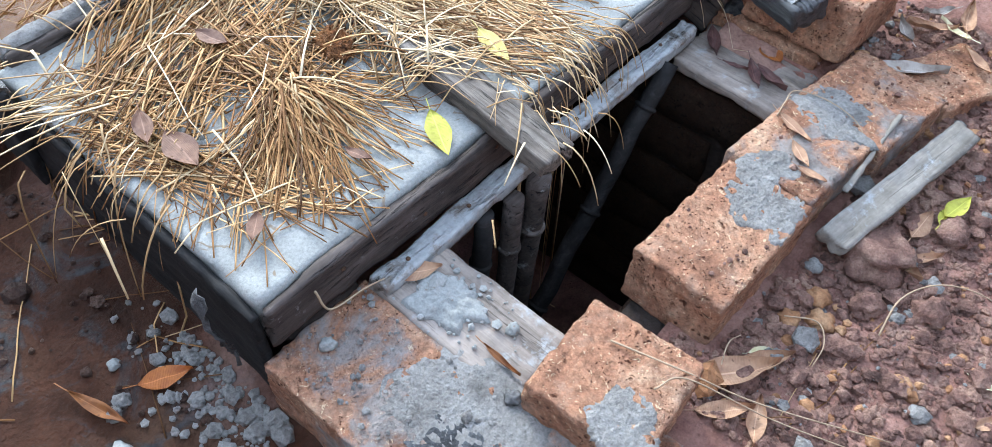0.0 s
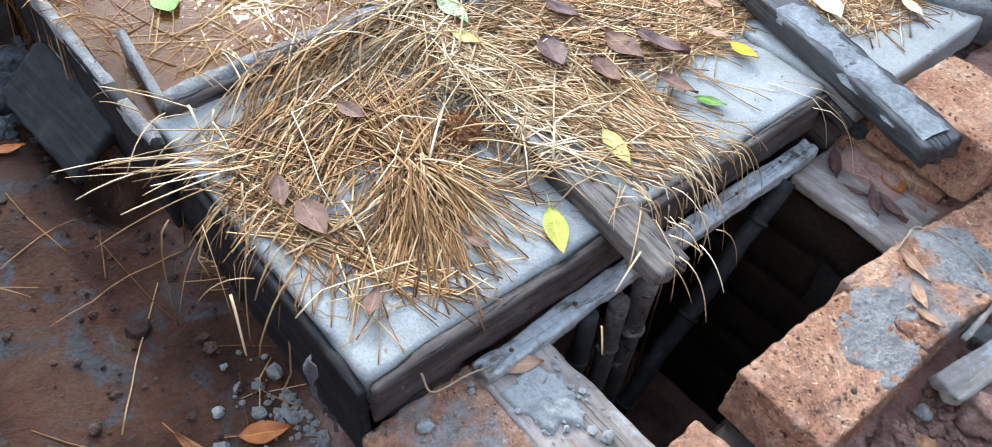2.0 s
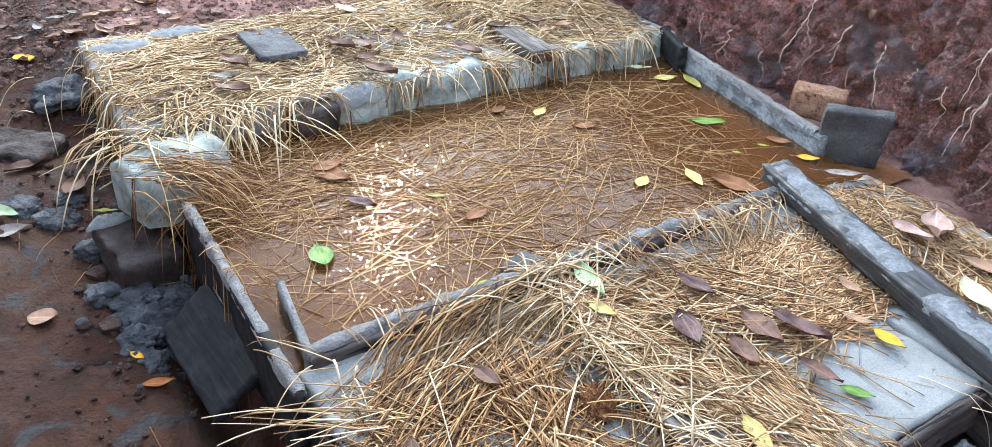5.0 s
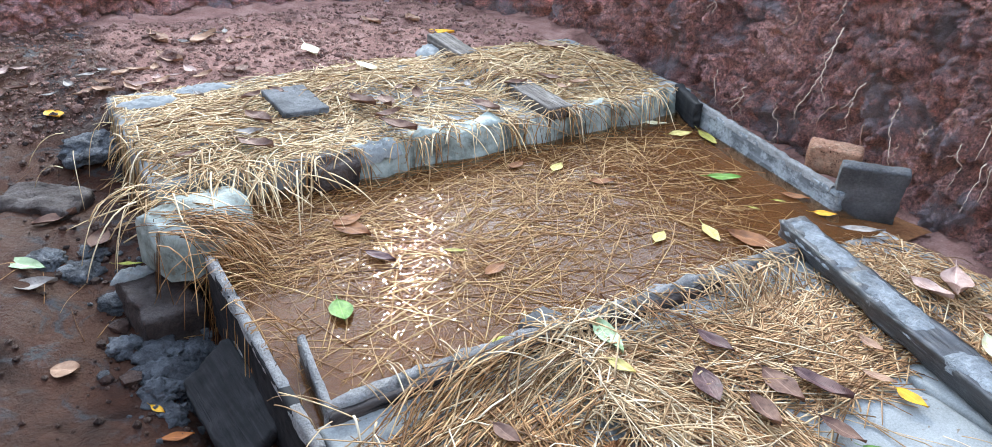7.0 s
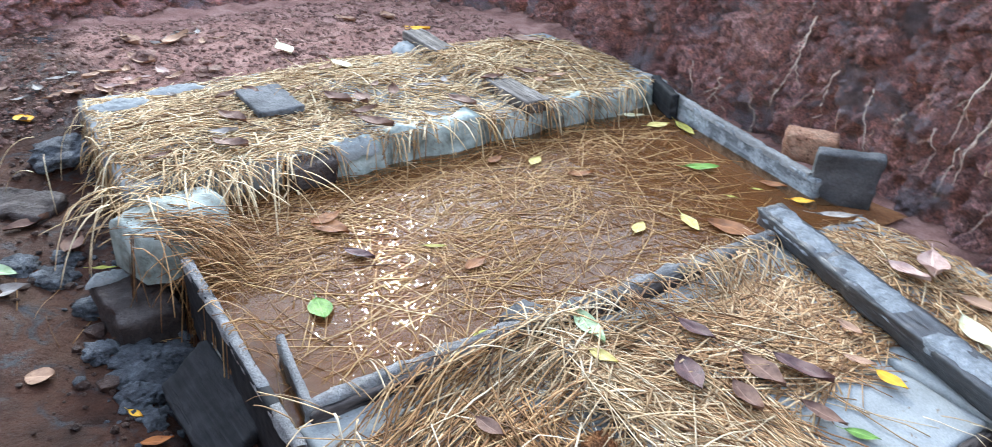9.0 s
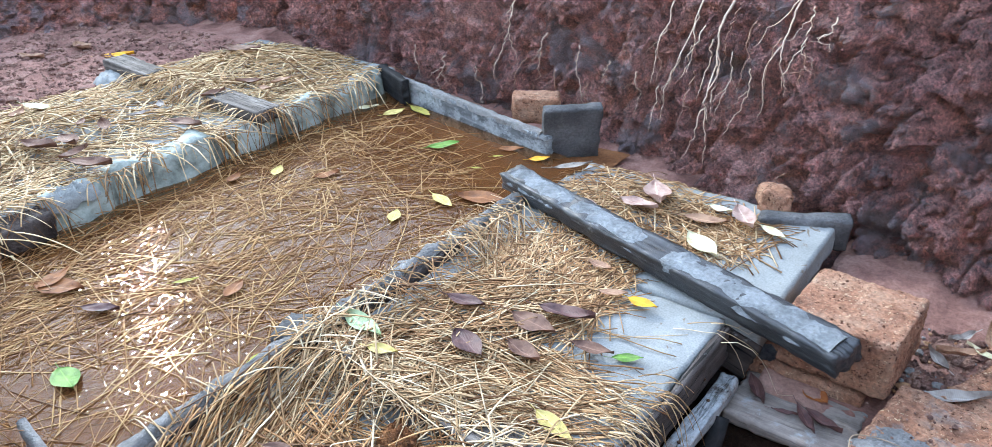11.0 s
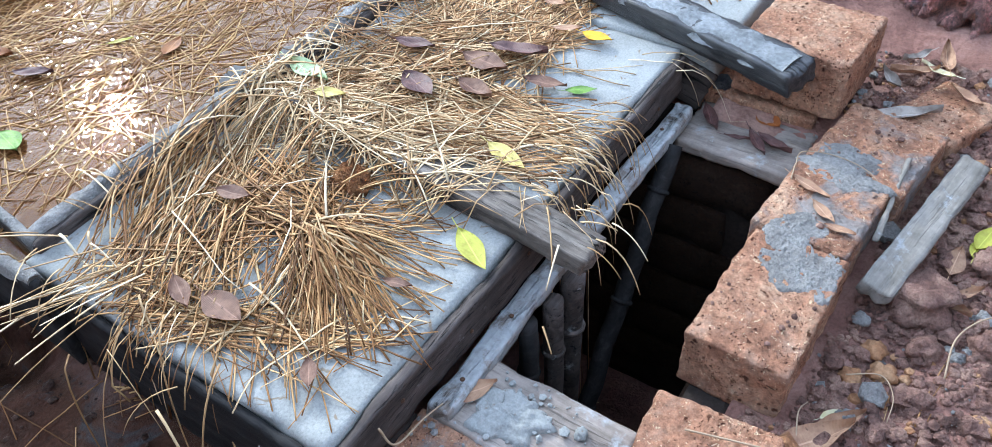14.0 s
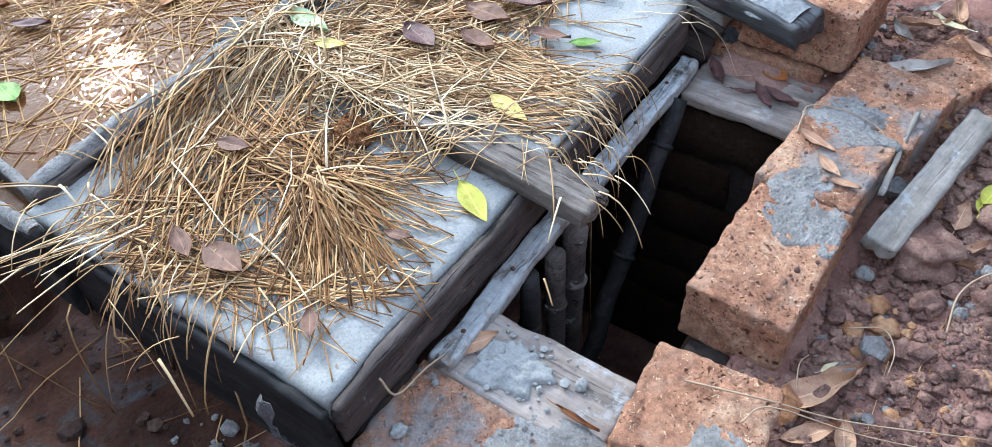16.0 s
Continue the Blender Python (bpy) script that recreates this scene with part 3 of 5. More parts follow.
def nails(ob, face, *spots):
    """Nail heads along a board; face: the height and the side at which they sit."""
    for x, y, z in spots:
        v, f = tube([(0, 0, 0), (0, 0, 0.002), (0, 0, 0.004)], [0.0045, 0.005, 0.003], 8)
        part("nail", mesh_of("nail", v, f, NAIL), ob, pose(x, y, z, face, 0, 0), "rusty nail head")


def crust(ob, length, width, seed, mat, z=0.0):
    """Dried cement along the upper edge of a board; on the wet plank also painted sheen."""
    n = int(length / 0.012)
    verts, faces = [], []
    for k in range(n + 1):
        x = -length / 2 + length * k / n
        gap = fbm(Vector((x * 5, seed * 3.0, 1.5)), 4, 0.6)
        thin = ease(-0.95, -0.3, gap)
        for i, (u, h) in enumerate(((-0.6, -0.02), (-0.5, 0.002), (-0.2, 0.006), (0.2, 0.006), (0.5, 0.002), (0.6, -0.02))):
            q = Vector((x * 13, i * 0.7, seed))
            verts.append((x, u * width * (0.75 + 0.35 * thin + 0.3 * fbm(q, 3, 0.7)), z - 0.012 * (1 - thin) + h * (0.5 + 0.5 * thin) + 0.003 * fbm(q * 1.7, 3, 0.7)))
    for k in range(n):
        for i in range(5):
            faces.append((k * 6 + i, k * 6 + i + 1, (k + 1) * 6 + i + 1, (k + 1) * 6 + i))
    faces += [tuple(range(6)), tuple(range(n * 6, n * 6 + 6))[::-1]]
    part("cement_crust", mesh_of("cement_crust", verts, faces, mat), ob, None, "pale dried cement crust")


# shuttering against the front and the left side of the slab; the left board is near-black for shade
shutter = plank("shuttering_board", (0.0, -0.0145, -0.004), (1.31, -0.0145, -0.005), 0.024, 0.1, WOOD_SHUTTER, "grey weathered shuttering board along the slab front", "board", 21)
plank("shuttering_board", (-0.013, -0.01, -0.012), (-0.013, 0.7, -0.016), 0.02, 0.26, WOOD_DARK, "near-black board standing in for shade along the slab side", "board", 22)
batten = plank("batten", (0.2, -0.056, -0.096), (1.25, -0.058, -0.098), 0.05, 0.036, WOOD_LIMED, "wooden batten splashed with pale cement", "batten", 23)
nails(batten, 0, *[(-0.45 + 0.17 * k, 0.004 * (k % 3 - 1), 0.0) for k in range(6)])
nails(shutter, 90, *[(-0.5 + 0.2 * k, -0.0125, -0.03 - 0.03 * (k % 2)) for k in range(6)])
plank("board", (1.34, 0.03, -0.01), (1.345, -0.1, -0.06), 0.02, 0.12, WOOD_SHUTTER, "short grey board end beside the slab corner", "board", 24)
plank("plank", (0.562, -0.172, 0.045), (0.665, 0.72, 0.05), 0.088, 0.042, WOOD, "weathered grey-brown plank lying across the straw", "plank", 25, 4, None, 0.92)
wet_plank = plank("plank", (1.27, -0.315, 0.078), (1.642, 0.905, 0.085), 0.1, 0.06, WOOD_WET, "wet dark grey plank lying across the slab", "plank", 26, -6, None, 0.9)
# cement film whose pale tone paints the wet sheen on the plank top
crust(wet_plank, 1.22, 0.066, 9, CEMENT_SHEEN, -0.003)
plank("plank", (0.885, -0.625, -0.118), (1.37, -0.712, -0.1), 0.066, 0.034, WOOD_PALE, "short pale sawn plank on the soil beside the blocks", "plank", 27, 8)
plank("stick", (0.99, -0.585, -0.085), (1.25, -0.585, -0.06), 0.014, 0.01, WOOD_PALE, "thin dry stick beside the blocks", "stick", 28)
# boards over the wall heads of the pit
plank("board", (0.277, -0.03, -0.117), (0.277, -0.375, -0.122), 0.165, 0.03, WOOD_BOARD, "brown board bridging the near end of the pit", "board", 29)
plank("board", (1.265, -0.07, -0.148), (1.265, -0.37, -0.152), 0.19, 0.035, WOOD_BOARD, "grey-brown board at the far end of the pit", "board", 30)


# props inside the pit
def pole(p0, p1, r, mat, label, seed):
    a, b = Vector(p0), Vector(p1)
    n = 14
    pts = [a.lerp(b, k / n) + Vector((0.006 * noise.noise(Vector((k * 0.5, seed, 0))), 0.006 * noise.noise(Vector((k * 0.5, 0, seed))), 0)) for k in range(n + 1)]
    v, f = tube([p - a for p in pts], [r * (1 + 0.12 * noise.noise(Vector((k, seed, 3)))) for k in range(n + 1)], 12)
    ob = base_of("prop", Matrix.Translation(a), label, "pole", "props under the slab")
    part("culm", mesh_of("culm", v, f, mat), ob)
    for k in (2, 7, 12):
        c = pts[k] - a
        d = (b - a).normalized() * 0.008
        v, f = tube([c - d, c - d * 0.4, c + d * 0.4, c + d], [r * 0.9, r * 1.22, r * 1.22, r * 0.9], 12)
        part("node", mesh_of("node", v, f, mat), ob)
    return ob


pole((0.47, -0.075, -0.13), (0.445, -0.085, -1.22), 0.021, WOOD_DARK, "dark round wooden prop in the pit", 1)
pole((0.545, -0.09, -0.13), (0.525, -0.1, -1.22), 0.022, WOOD_SHUTTER, "brown wooden prop in the pit", 2)
pole((0.62, -0.095, -0.12), (0.575, -0.09, -1.22), 0.026, WOOD_SHUTTER, "split brown wooden prop in the pit", 3)
pole((1.13, -0.085, -0.135), (0.62, -0.1, -0.78), 0.024, WOOD_DARK, "slanting dark wet prop in the pit", 4)


# ---- laterite blocks ----
def block(x, y, z, lx, ly, lz, rz, seed, label, rx=0, ry=0, mat=LATERITE, amp=0.0045):
    v, f = rough_box(lx, ly, lz, 0.004, amp, 0.0075, seed, 30)
    ob = base_of("laterite_block", pose(x, y, z, rx, ry, rz), label, "block", "blocks round the pit")
    part("body", mesh_of("body", v, f, mat), ob)
    return ob


def smear(parent, x, y, rx, ry, h, rz, seed, z=0.0, mat=MORTAR):
    v, f = blob(rx, ry, h, seed)
    return part("mortar", mesh_of("mortar", v, f, mat), parent, pose(x, y, z, 0, 0, rz), "smeared grey mortar")


row_first = block(0.72, -0.462, -0.07, 0.33, 0.195, 0.145, -2, 31, "red pitted laterite block with a mortar smear")
smear(row_first, 0.105, -0.02, 0.07, 0.075, 0.003, 10, 1)
smear(row_first, 0.1, -0.07, 0.07, 0.03, 0.003, 0, 2)
row_second = block(1.01, -0.467, -0.068, 0.235, 0.2, 0.145, -5, 32, "red laterite block bedded in grey mortar", 0, 0, LATERITE_STAINED)
smear(row_second, -0.1, 0.02, 0.05, 0.07, 0.003, 60, 3)
smear(row_second, 0.125, 0.0, 0.045, 0.1, 0.003, 0, 4)
row_third = block(1.275, -0.512, -0.072, 0.265, 0.225, 0.14, -9, 33, "broken laterite block with mortar at the row end", 0, 0, LATERITE_STAINED)
smear(row_third, -0.09, 0.03, 0.06, 0.07, 0.003, 20, 5)
block(1.53, -0.62, -0.1, 0.23, 0.17, 0.13, -24, 34, "rough laterite block half buried in soil")
big = block(1.505, -0.272, 0.05, 0.265, 0.27, 0.155, -4, 35, "large red laterite block laid over the ledge")
ledge_block = block(1.45, -0.2, -0.118, 0.17, 0.3, 0.14, 0, 36, "brown laterite block behind the ledge board")
smear(ledge_block, -0.04, 0.11, 0.035, 0.03, 0.014, 0, 6, 0.0, WET_CEMENT)
near = block(0.085, -0.225, -0.122, 0.235, 0.41, 0.17, 0, 37, "laterite block plastered with grey mortar", 0, 0, LATERITE_STAINED)
smear(near, 0.035, -0.1, 0.1, 0.13, 0.003, 20, 7)
smear(near, -0.02, -0.15, 0.06, 0.1, 0.003, 0, 8, 0.0, WET_CEMENT)
corner = block(0.315, -0.49, -0.048, 0.215, 0.215, 0.16, 4, 38, "pale orange laterite block at the pit corner", 0, 2)
smear(corner, -0.07, -0.055, 0.06, 0.07, 0.003, 0, 9)
block(0.19, -0.56, -0.12, 0.24, 0.2, 0.15, 12, 39, "laterite block with mortar at the pit corner", 0, 0, LATERITE_STAINED)
lump = thing("mortar_lump", mesh_of("mortar_lump", *blob(0.055, 0.075, 0.01, 10, 34, 0.5), CEMENT), pose(0.265, -0.165, -0.116, 0, 0, 10), "dried pale mortar dropped on the board", "mortar")

# block courses on the inside of the pit, with the pit's shade put into their colour
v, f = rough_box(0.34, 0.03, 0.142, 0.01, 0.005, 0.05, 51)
course_mesh = mesh_of("block", v, f, LATERITE_PIT_SHADE)
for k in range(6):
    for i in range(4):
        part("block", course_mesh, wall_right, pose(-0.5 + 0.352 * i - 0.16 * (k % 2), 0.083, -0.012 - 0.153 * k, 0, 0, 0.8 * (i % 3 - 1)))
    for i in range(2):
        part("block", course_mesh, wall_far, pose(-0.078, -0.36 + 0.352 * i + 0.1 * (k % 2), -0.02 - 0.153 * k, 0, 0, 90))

# ---- pool ----
pn = 60
pv = [(-0.02 + 2.34 * i / pn, 0.8 + 1.36 * j / pn, -0.088 + 0.012 * fbm(Vector((i * 0.2, j * 0.12, 0)), 3)) for j in range(pn + 1) for i in range(pn + 1)]
pf = [(j * (pn + 1) + i, j * (pn + 1) + i + 1, (j + 1) * (pn + 1) + i + 1, (j + 1) * (pn + 1) + i) for j in range(pn) for i in range(pn)]
thing("pool_floor", mesh_of("pool_floor", pv, pf, SILT), Matrix(), "silty brown floor of the curing pool", "pool floor", kind="structure")
wv = [(-0.008, 0.84, 0), (2.06, 0.84, 0), (2.3, 2.12, 0), (-0.03, 2.12, 0)]
water = thing("water", mesh_of("water", wv, [(0, 1, 2, 3)], WATER, False), pose(0, 0, -0.045), "shallow clear brown water with floating straw", "water", kind="structure")


def bund_mesh(name, a, b, width, height, seed, mat, wob):
    """A hand-laid bund, rounded and lumpy, from a to b."""
    d = (b - a).normalized()
    s = Vector((-d.y, d.x, 0))
    n = max(4, int((b - a).length / 0.018))
    prof = [(-0.6, -1.0), (-0.52, -0.5), (-0.47, -0.15), (-0.36, 0.0), (-0.12, 0.05), (0.14, 0.04), (0.38, -0.02), (0.48, -0.18), (0.53, -0.5), (0.6, -1.0)]
    verts, faces = [], []
    for k in range(n + 1):
        c = a.lerp(b, k / n)
        c = c + s * wob * 1.6 * noise.noise(Vector((c.x * 4, c.y * 4, seed))) + Vector((0, 0, wob * 1.5 * noise.noise(Vector((c.x * 6, c.y * 6, seed + 5)))))
        end = 0.72 + 0.28 * min(1.0, k / 3, (n - k) / 3)
        for i, (u, h) in enumerate(prof):
            q = Vector((c.x * 9, c.y * 9 + i * 0.6, seed))
            wid = width * end * (1 + 0.35 * noise.noise(Vector((c.x * 5, c.y * 5, seed + 2))))
            o = wob * fbm(q, 3)
            verts.append(c + s * (u * wid + o) + Vector((0, 0, h * height + 0.7 * o + 0.5 * wob * noise.noise(q * 2.7) - 0.03 * (1 - end))))
    m = len(prof)
    for k in range(n):
        for i in range(m - 1):
            faces.append((k * m + i, (k + 1) * m + i, (k + 1) * m + i + 1, k * m + i + 1))
    faces += [tuple(range(m)), tuple(range(n * m, n * m + m))[::-1]]
    return mesh_of(name, verts, faces, mat)


def ridge(name, p0, p1, width, height, seed, mat, label, category="ridge", wob=0.012, pieces=1, piece="mortar_piece"):
    a, b = Vector(p0), Vector(p1)
    if pieces == 1:
        return thing(name, bund_mesh(name, a, b, width, height, seed, mat, wob), Matrix(), label, category)
    ob = base_of(name, Matrix(), label, category)
    cuts = [0.0] + [(k + 0.3 * math.sin(k * 2.4 + seed)) / pieces for k in range(1, pieces)] + [1.0]
    for k in range(pieces):
        part(piece, bund_mesh(piece, a.lerp(b, cuts[k]), a.lerp(b, cuts[k + 1] + (0.004 if k < pieces - 1 else 0)), width, height * (1 - 0.004 * k), seed + 0.13 * k, mat, wob), ob)
    return ob


plank("board", (0.03, 0.797, 0.03), (1.24, 0.795, 0.032), 0.02, 0.06, WOOD_SHUTTER, "dark board edging the mortar bund", "board", 65)
ridge("mortar_bund", (0.03, 0.832, 0.036), (1.62, 0.828, 0.034), 0.05, 0.13, 1, MORTAR, "uneven grey mortar bund along the pool", "bund", 0.012, 5)
ridge("plastic_wrapped_bund", (0.62, 2.115, 0.062), (2.27, 2.13, 0.06), 0.1, 0.16, 2, PLASTIC, "bund wrapped in torn pale plastic sheet", "bund", 0.026, 5, "plastic_sheet")
block_p = ridge("wrapped_block", (-0.16, 1.86, 0.062), (0.15, 1.96, 0.062), 0.24, 0.17, 3, PLASTIC, "block wrapped in pale green plastic sheet", "wrapped block", 0.016)
ridge("mortar_bund", (1.72, 0.8, -0.005), (2.0, 0.74, 0.0), 0.06, 0.12, 4, MORTAR, "lumpy mortar bund beside the bank")
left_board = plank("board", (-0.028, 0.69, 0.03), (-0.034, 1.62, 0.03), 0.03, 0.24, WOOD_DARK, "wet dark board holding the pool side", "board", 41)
crust(left_board, 0.9, 0.024, 5, MORTAR, 0.002)
short_board = plank("board", (0.04, 0.8, 0.0), (0.072, 1.12, 0.02), 0.018, 0.1, WOOD_WET, "short dark board standing in the water", "board", 42)
crust(short_board, 0.31, 0.018, 6, MORTAR, 0.003)
edge_board = plank("board", (2.07, 1.02, 0.03), (2.285, 2.1, 0.055), 0.035, 0.15, WOOD_EDGE, "wet cement-grey board at the pool edge under the bank", "board", 43)
crust(edge_board, 1.0, 0.03, 8, MORTAR, 0.002)
plank("board", (2.2, 1.9, 0.075), (2.29, 2.14, 0.085), 0.04, 0.12, WOOD_DARK, "dark board end at the pool corner", "board", 44)
v, f = rough_box(0.23, 0.045, 0.24, 0.004, 0.004, 0.01, 45)
thing("stone_tile", mesh_of("stone_tile", v, f, SLATE), pose(2.13, 0.96, 0.145, 16, 0, -48), "dark grey stone slab standing against the bank", "stone slab")
v, f = rough_box(0.2, 0.09, 0.12, 0.01, 0.005, 0.015, 46)
thing("brick", mesh_of("brick", v, f, LATERITE), pose(2.26, 1.22, 0.11, 8, 0, -60), "dusty red brick behind the stone slab", "brick")
v, f = rough_box(0.28, 0.05, 0.12, 0.008, 0.004, 0.015, 47)
thing("stone_tile", mesh_of("stone_tile", v, f, SLATE), pose(1.95, 0.0, 0.03, 10, 0, -62), "grey stone slab at the end of the cover", "stone slab")
v, f = rough_box(0.12, 0.1, 0.08, 0.02, 0.012, 0.012, 48)
thing("brick", mesh_of("brick", v, f, LATERITE), pose(2.03, 0.12, 0.06, 5, 8, 20), "broken red brick lump against the bank", "brick")
v, f = rough_box(0.13, 0.1, 0.05, 0.008, 0.005, 0.012, 49)
thing("stone", mesh_of("stone", v, f, DARK_STONE), pose(0.68, 0.9, 0.012, 0, 6, 25), "dark flat stone on the pool bund", "stone")

# things on the far slab
plank("board", (0.58, 2.5, 0.1), (0.58, 2.83, 0.105), 0.19, 0.03, DARK_STONE, "flat grey board lying in the straw", "board", 61)
plank("plank", (1.545, 2.06, 0.108), (1.56, 2.44, 0.115), 0.12, 0.055, WOOD, "broken grey plank end on the far slab", "plank", 62)
plank("plank", (1.585, 2.92, 0.118), (1.6, 3.32, 0.125), 0.12, 0.055, WOOD, "grey plank end on the back of the far slab", "plank", 64)
v, f = rough_box(0.19, 0.12, 0.16, 0.012, 0.008, 0.015, 63)
thing("stone", mesh_of("stone", v, f, WET_STONE), pose(0.53, 2.09, 0.045, 4, 0, 3), "dark wet stone at the pool edge", "stone")
v, f = blob(0.11, 0.05, 0.05, 64, 16, 0.5)
thing("cement_bag_scrap", mesh_of("cement_bag_scrap", v, f, CEMENT), pose(0.72, 2.09, 0.03), "crumpled pale cement crust at the pool edge", "cement crust")
v, f = blob(0.16, 0.09, 0.03, 65, 16, 0.5)
thing("cement_patch", mesh_of("cement_patch", v, f, CEMENT), pose(1.56, 3.24, 0.05, 0, 0, 30), "pale cement spilled behind the slab", "cement patch")
v, f = blob(0.13, 0.05, 0.02, 66, 16, 0.5)
thing("cement_patch", mesh_of("cement_patch", v, f, CEMENT), pose(0.3, 3.08, 0.056), "pale bare cement at the slab edge", "cement patch")
v, f = blob(0.12, 0.08, 0.02, 67, 16, 0.5)
thing("cement_patch", mesh_of("cement_patch", v, f, CEMENT), pose(0.05, 2.98, 0.056), "pale bare cement at the slab corner", "cement patch")

# ---- muddy side of the tank ----
def lump_shape(r, seed, squash=0.7, detail=1):
    bm = bmesh.new()
    bmesh.ops.create_icosphere(bm, subdivisions=detail, radius=r)
    off = Vector((seed * 3.3, seed * 1.7, seed))
    for q in bm.verts:
        n = q.co.normalized()
        q.co = q.co * (1 + 0.45 * fbm(n * 1.4 + off, 2) + 0.2 * fbm(n * 4.5 + off, 3, 0.7))
        q.co.z *= squash
    verts, faces = [tuple(q.co) for q in bm.verts], [[q.index for q in fc.verts] for fc in bm.faces]
    bm.free()
    return verts, faces


v, f = rough_box(0.19, 0.3, 0.16, 0.01, 0.005, 0.016, 71)
step_block = thing("concrete_block", mesh_of("concrete_block", v, f, WET_STONE), pose(-0.165, 1.8, -0.15, 3, 4, 8), "muddy grey block beside the pool board", "block")
smear(step_block, -0.04, 0.12, 0.075, 0.03, 0.02, 0, 11, 0.0, CEMENT)
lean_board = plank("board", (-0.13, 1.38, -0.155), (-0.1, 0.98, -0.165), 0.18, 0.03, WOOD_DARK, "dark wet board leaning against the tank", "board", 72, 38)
ridge("mortar", (-0.045, 1.36, -0.1), (-0.02, 1.06, -0.105), 0.022, 0.03, 7, MORTAR, "grey cement crust on a leaning board", "mortar", 0.008)
for k, (x, y, size) in enumerate(((-0.22, 1.6, 0.06), (-0.2, 1.5, 0.07), (-0.15, 1.58, 0.05), (-0.25, 1.44, 0.05), (-0.17, 1.41, 0.055), (-0.11, 1.6, 0.045), (-0.27, 1.53, 0.04), (-0.12, 1.5, 0.04),
                                  (-0.3, 1.66, 0.04), (-0.29, 1.9, 0.05), (-0.37, 2.12, 0.06), (-0.46, 2.2, 0.05), (-0.31, 2.2, 0.04), (-0.2, 2.95, 0.11), (-0.24, 1.33, 0.04))):
    v, f = lump_shape(size * 1.15, 80 + k, 0.42, 4)
    thing("cement_lump", mesh_of("cement_lump", v, f, WET_CEMENT), pose(x, y, gz(x, y) + size * 0.08, 12 * math.sin(k), 0, k * 50), "wet blue-grey cement waste in the mud", "cement lump", "cement waste")
v, f = rough_box(0.3, 0.2, 0.06, 0.02, 0.01, 0.015, 90)
thing("stone", mesh_of("stone", v, f, WET_STONE), pose(-0.42, 2.62, gz(-0.42, 2.62) + 0.035, 3, 4, -35), "flat muddy stone beside the trench", "stone")


verts, faces = [], []
for k in range(15):
    t = k / 14
    c = Vector((-0.046 - 0.012 * math.sin(t * 5), 0.09 - 0.03 * t + 0.012 * math.sin(t * 9), -0.02 - 0.2 * t))
    wide = 0.011 + 0.006 * math.sin(t * 7 + 1)
    for u, d in ((-1, 0.0), (-0.3, 0.004), (0.4, -0.003), (1, 0.002)):
        verts.append(c + Vector((d + 0.004 * math.sin(k * 2.1 + u), u * wide * math.cos(t * 2.2), u * wide * 0.4)))
    if k:
        faces += [((k - 1) * 4 + i, (k - 1) * 4 + i + 1, k * 4 + i + 1, k * 4 + i) for i in range(3)]
strip = thing("torn_strip", mesh_of("torn_strip", verts, faces, SLATE), Matrix(), "torn grey plastic strip hanging beside the slab", "strip")
strip.modifiers.new("thickness", "SOLIDIFY").thickness = 0.0015


# ---- loose stones, one by one and as a scatter ----
rng = np.random.RandomState(7)


def stone(x, y, r, mat, label, seed, z=None, squash=0.7):
    v, f = lump_shape(r, seed, squash, 3)
    thing("stone", mesh_of("stone", v, f, mat), pose(x, y, (gz(x, y) if z is None else z) + r * squash * 0.45, 0, 0, seed * 40), label, "stone", "loose stones")


stone(0.95, -0.705, 0.065, CLOD, "big red-brown clod beside the pale plank", 1, None, 0.6)
stone(0.75, -0.69, 0.025, PEBBLE, "orange laterite pebble on the soil", 2)
stone(0.72, -0.64, 0.02, PEBBLE, "orange laterite pebble on the soil", 3)
stone(0.8, -0.66, 0.022, PEBBLE, "ochre laterite pebble on the soil", 4)
stone(0.69, -0.7, 0.02, PEBBLE, "ochre laterite pebble on the soil", 5)
stone(0.83, -0.74, 0.03, CLOD, "dark red clod on the soil", 6)
stone(0.9, -0.84, 0.035, CLOD, "dark red clod on the soil", 7)
stone(0.86, -0.62, 0.018, MORTAR, "pale grey cement crumb on soil", 8)
stone(0.97, -0.82, 0.018, MORTAR, "grey cement crumb on the soil", 9)
stone(0.7, -0.86, 0.02, PEBBLE, "orange laterite pebble on the soil", 10)
stone(1.12, -0.8, 0.035, CLOD, "dark red clod on the soil", 12)
stone(0.62, -0.66, 0.018, MORTAR, "grey cement crumb on the soil", 13)
stone(0.012, -0.004, 0.008, CEMENT, "white chip on the slab corner", 17, -0.03)
stone(0.065, -0.075, 0.014, CEMENT, "pale cement crumb on the block", 14, -0.122)
stone(0.3, -0.29, 0.012, CEMENT, "pale cement crumb on the board", 15, -0.12)
stone(0.2, -0.375, 0.014, DARK_STONE, "small dark pebble on the board joint", 16, -0.118)
v, f = lump_shape(0.046, 91, 0.3, 4)
v = [(x * 1.15, y * 0.85, z + 0.007 * fbm(Vector((x * 50, y * 160, z * 60)), 3, 0.7)) for x, y, z in v]
thing("bark_lump", mesh_of("bark_lump", v, f, earth("rotten_bark", (0.09, 0.028, 0.012), (0.3, 0.105, 0.038), (0.45, 0.2, 0.085), 0.9, 120, 60, None, None, 1.8)), pose(0.515, 0.385, 0.012, 0, 0, 60), "crumbling rust-brown lump of rotten bark", "bark")
for k in range(13):
    stone(-0.13 - 0.055 * (k % 4) + 0.03 * math.sin(k * 2.1), 0.0 + 0.028 * k - 0.1 * (k % 3), 0.007 + 0.004 * (k % 4), CEMENT if k % 2 else MORTAR, "pale cement crumb in the mud", 20 + k)
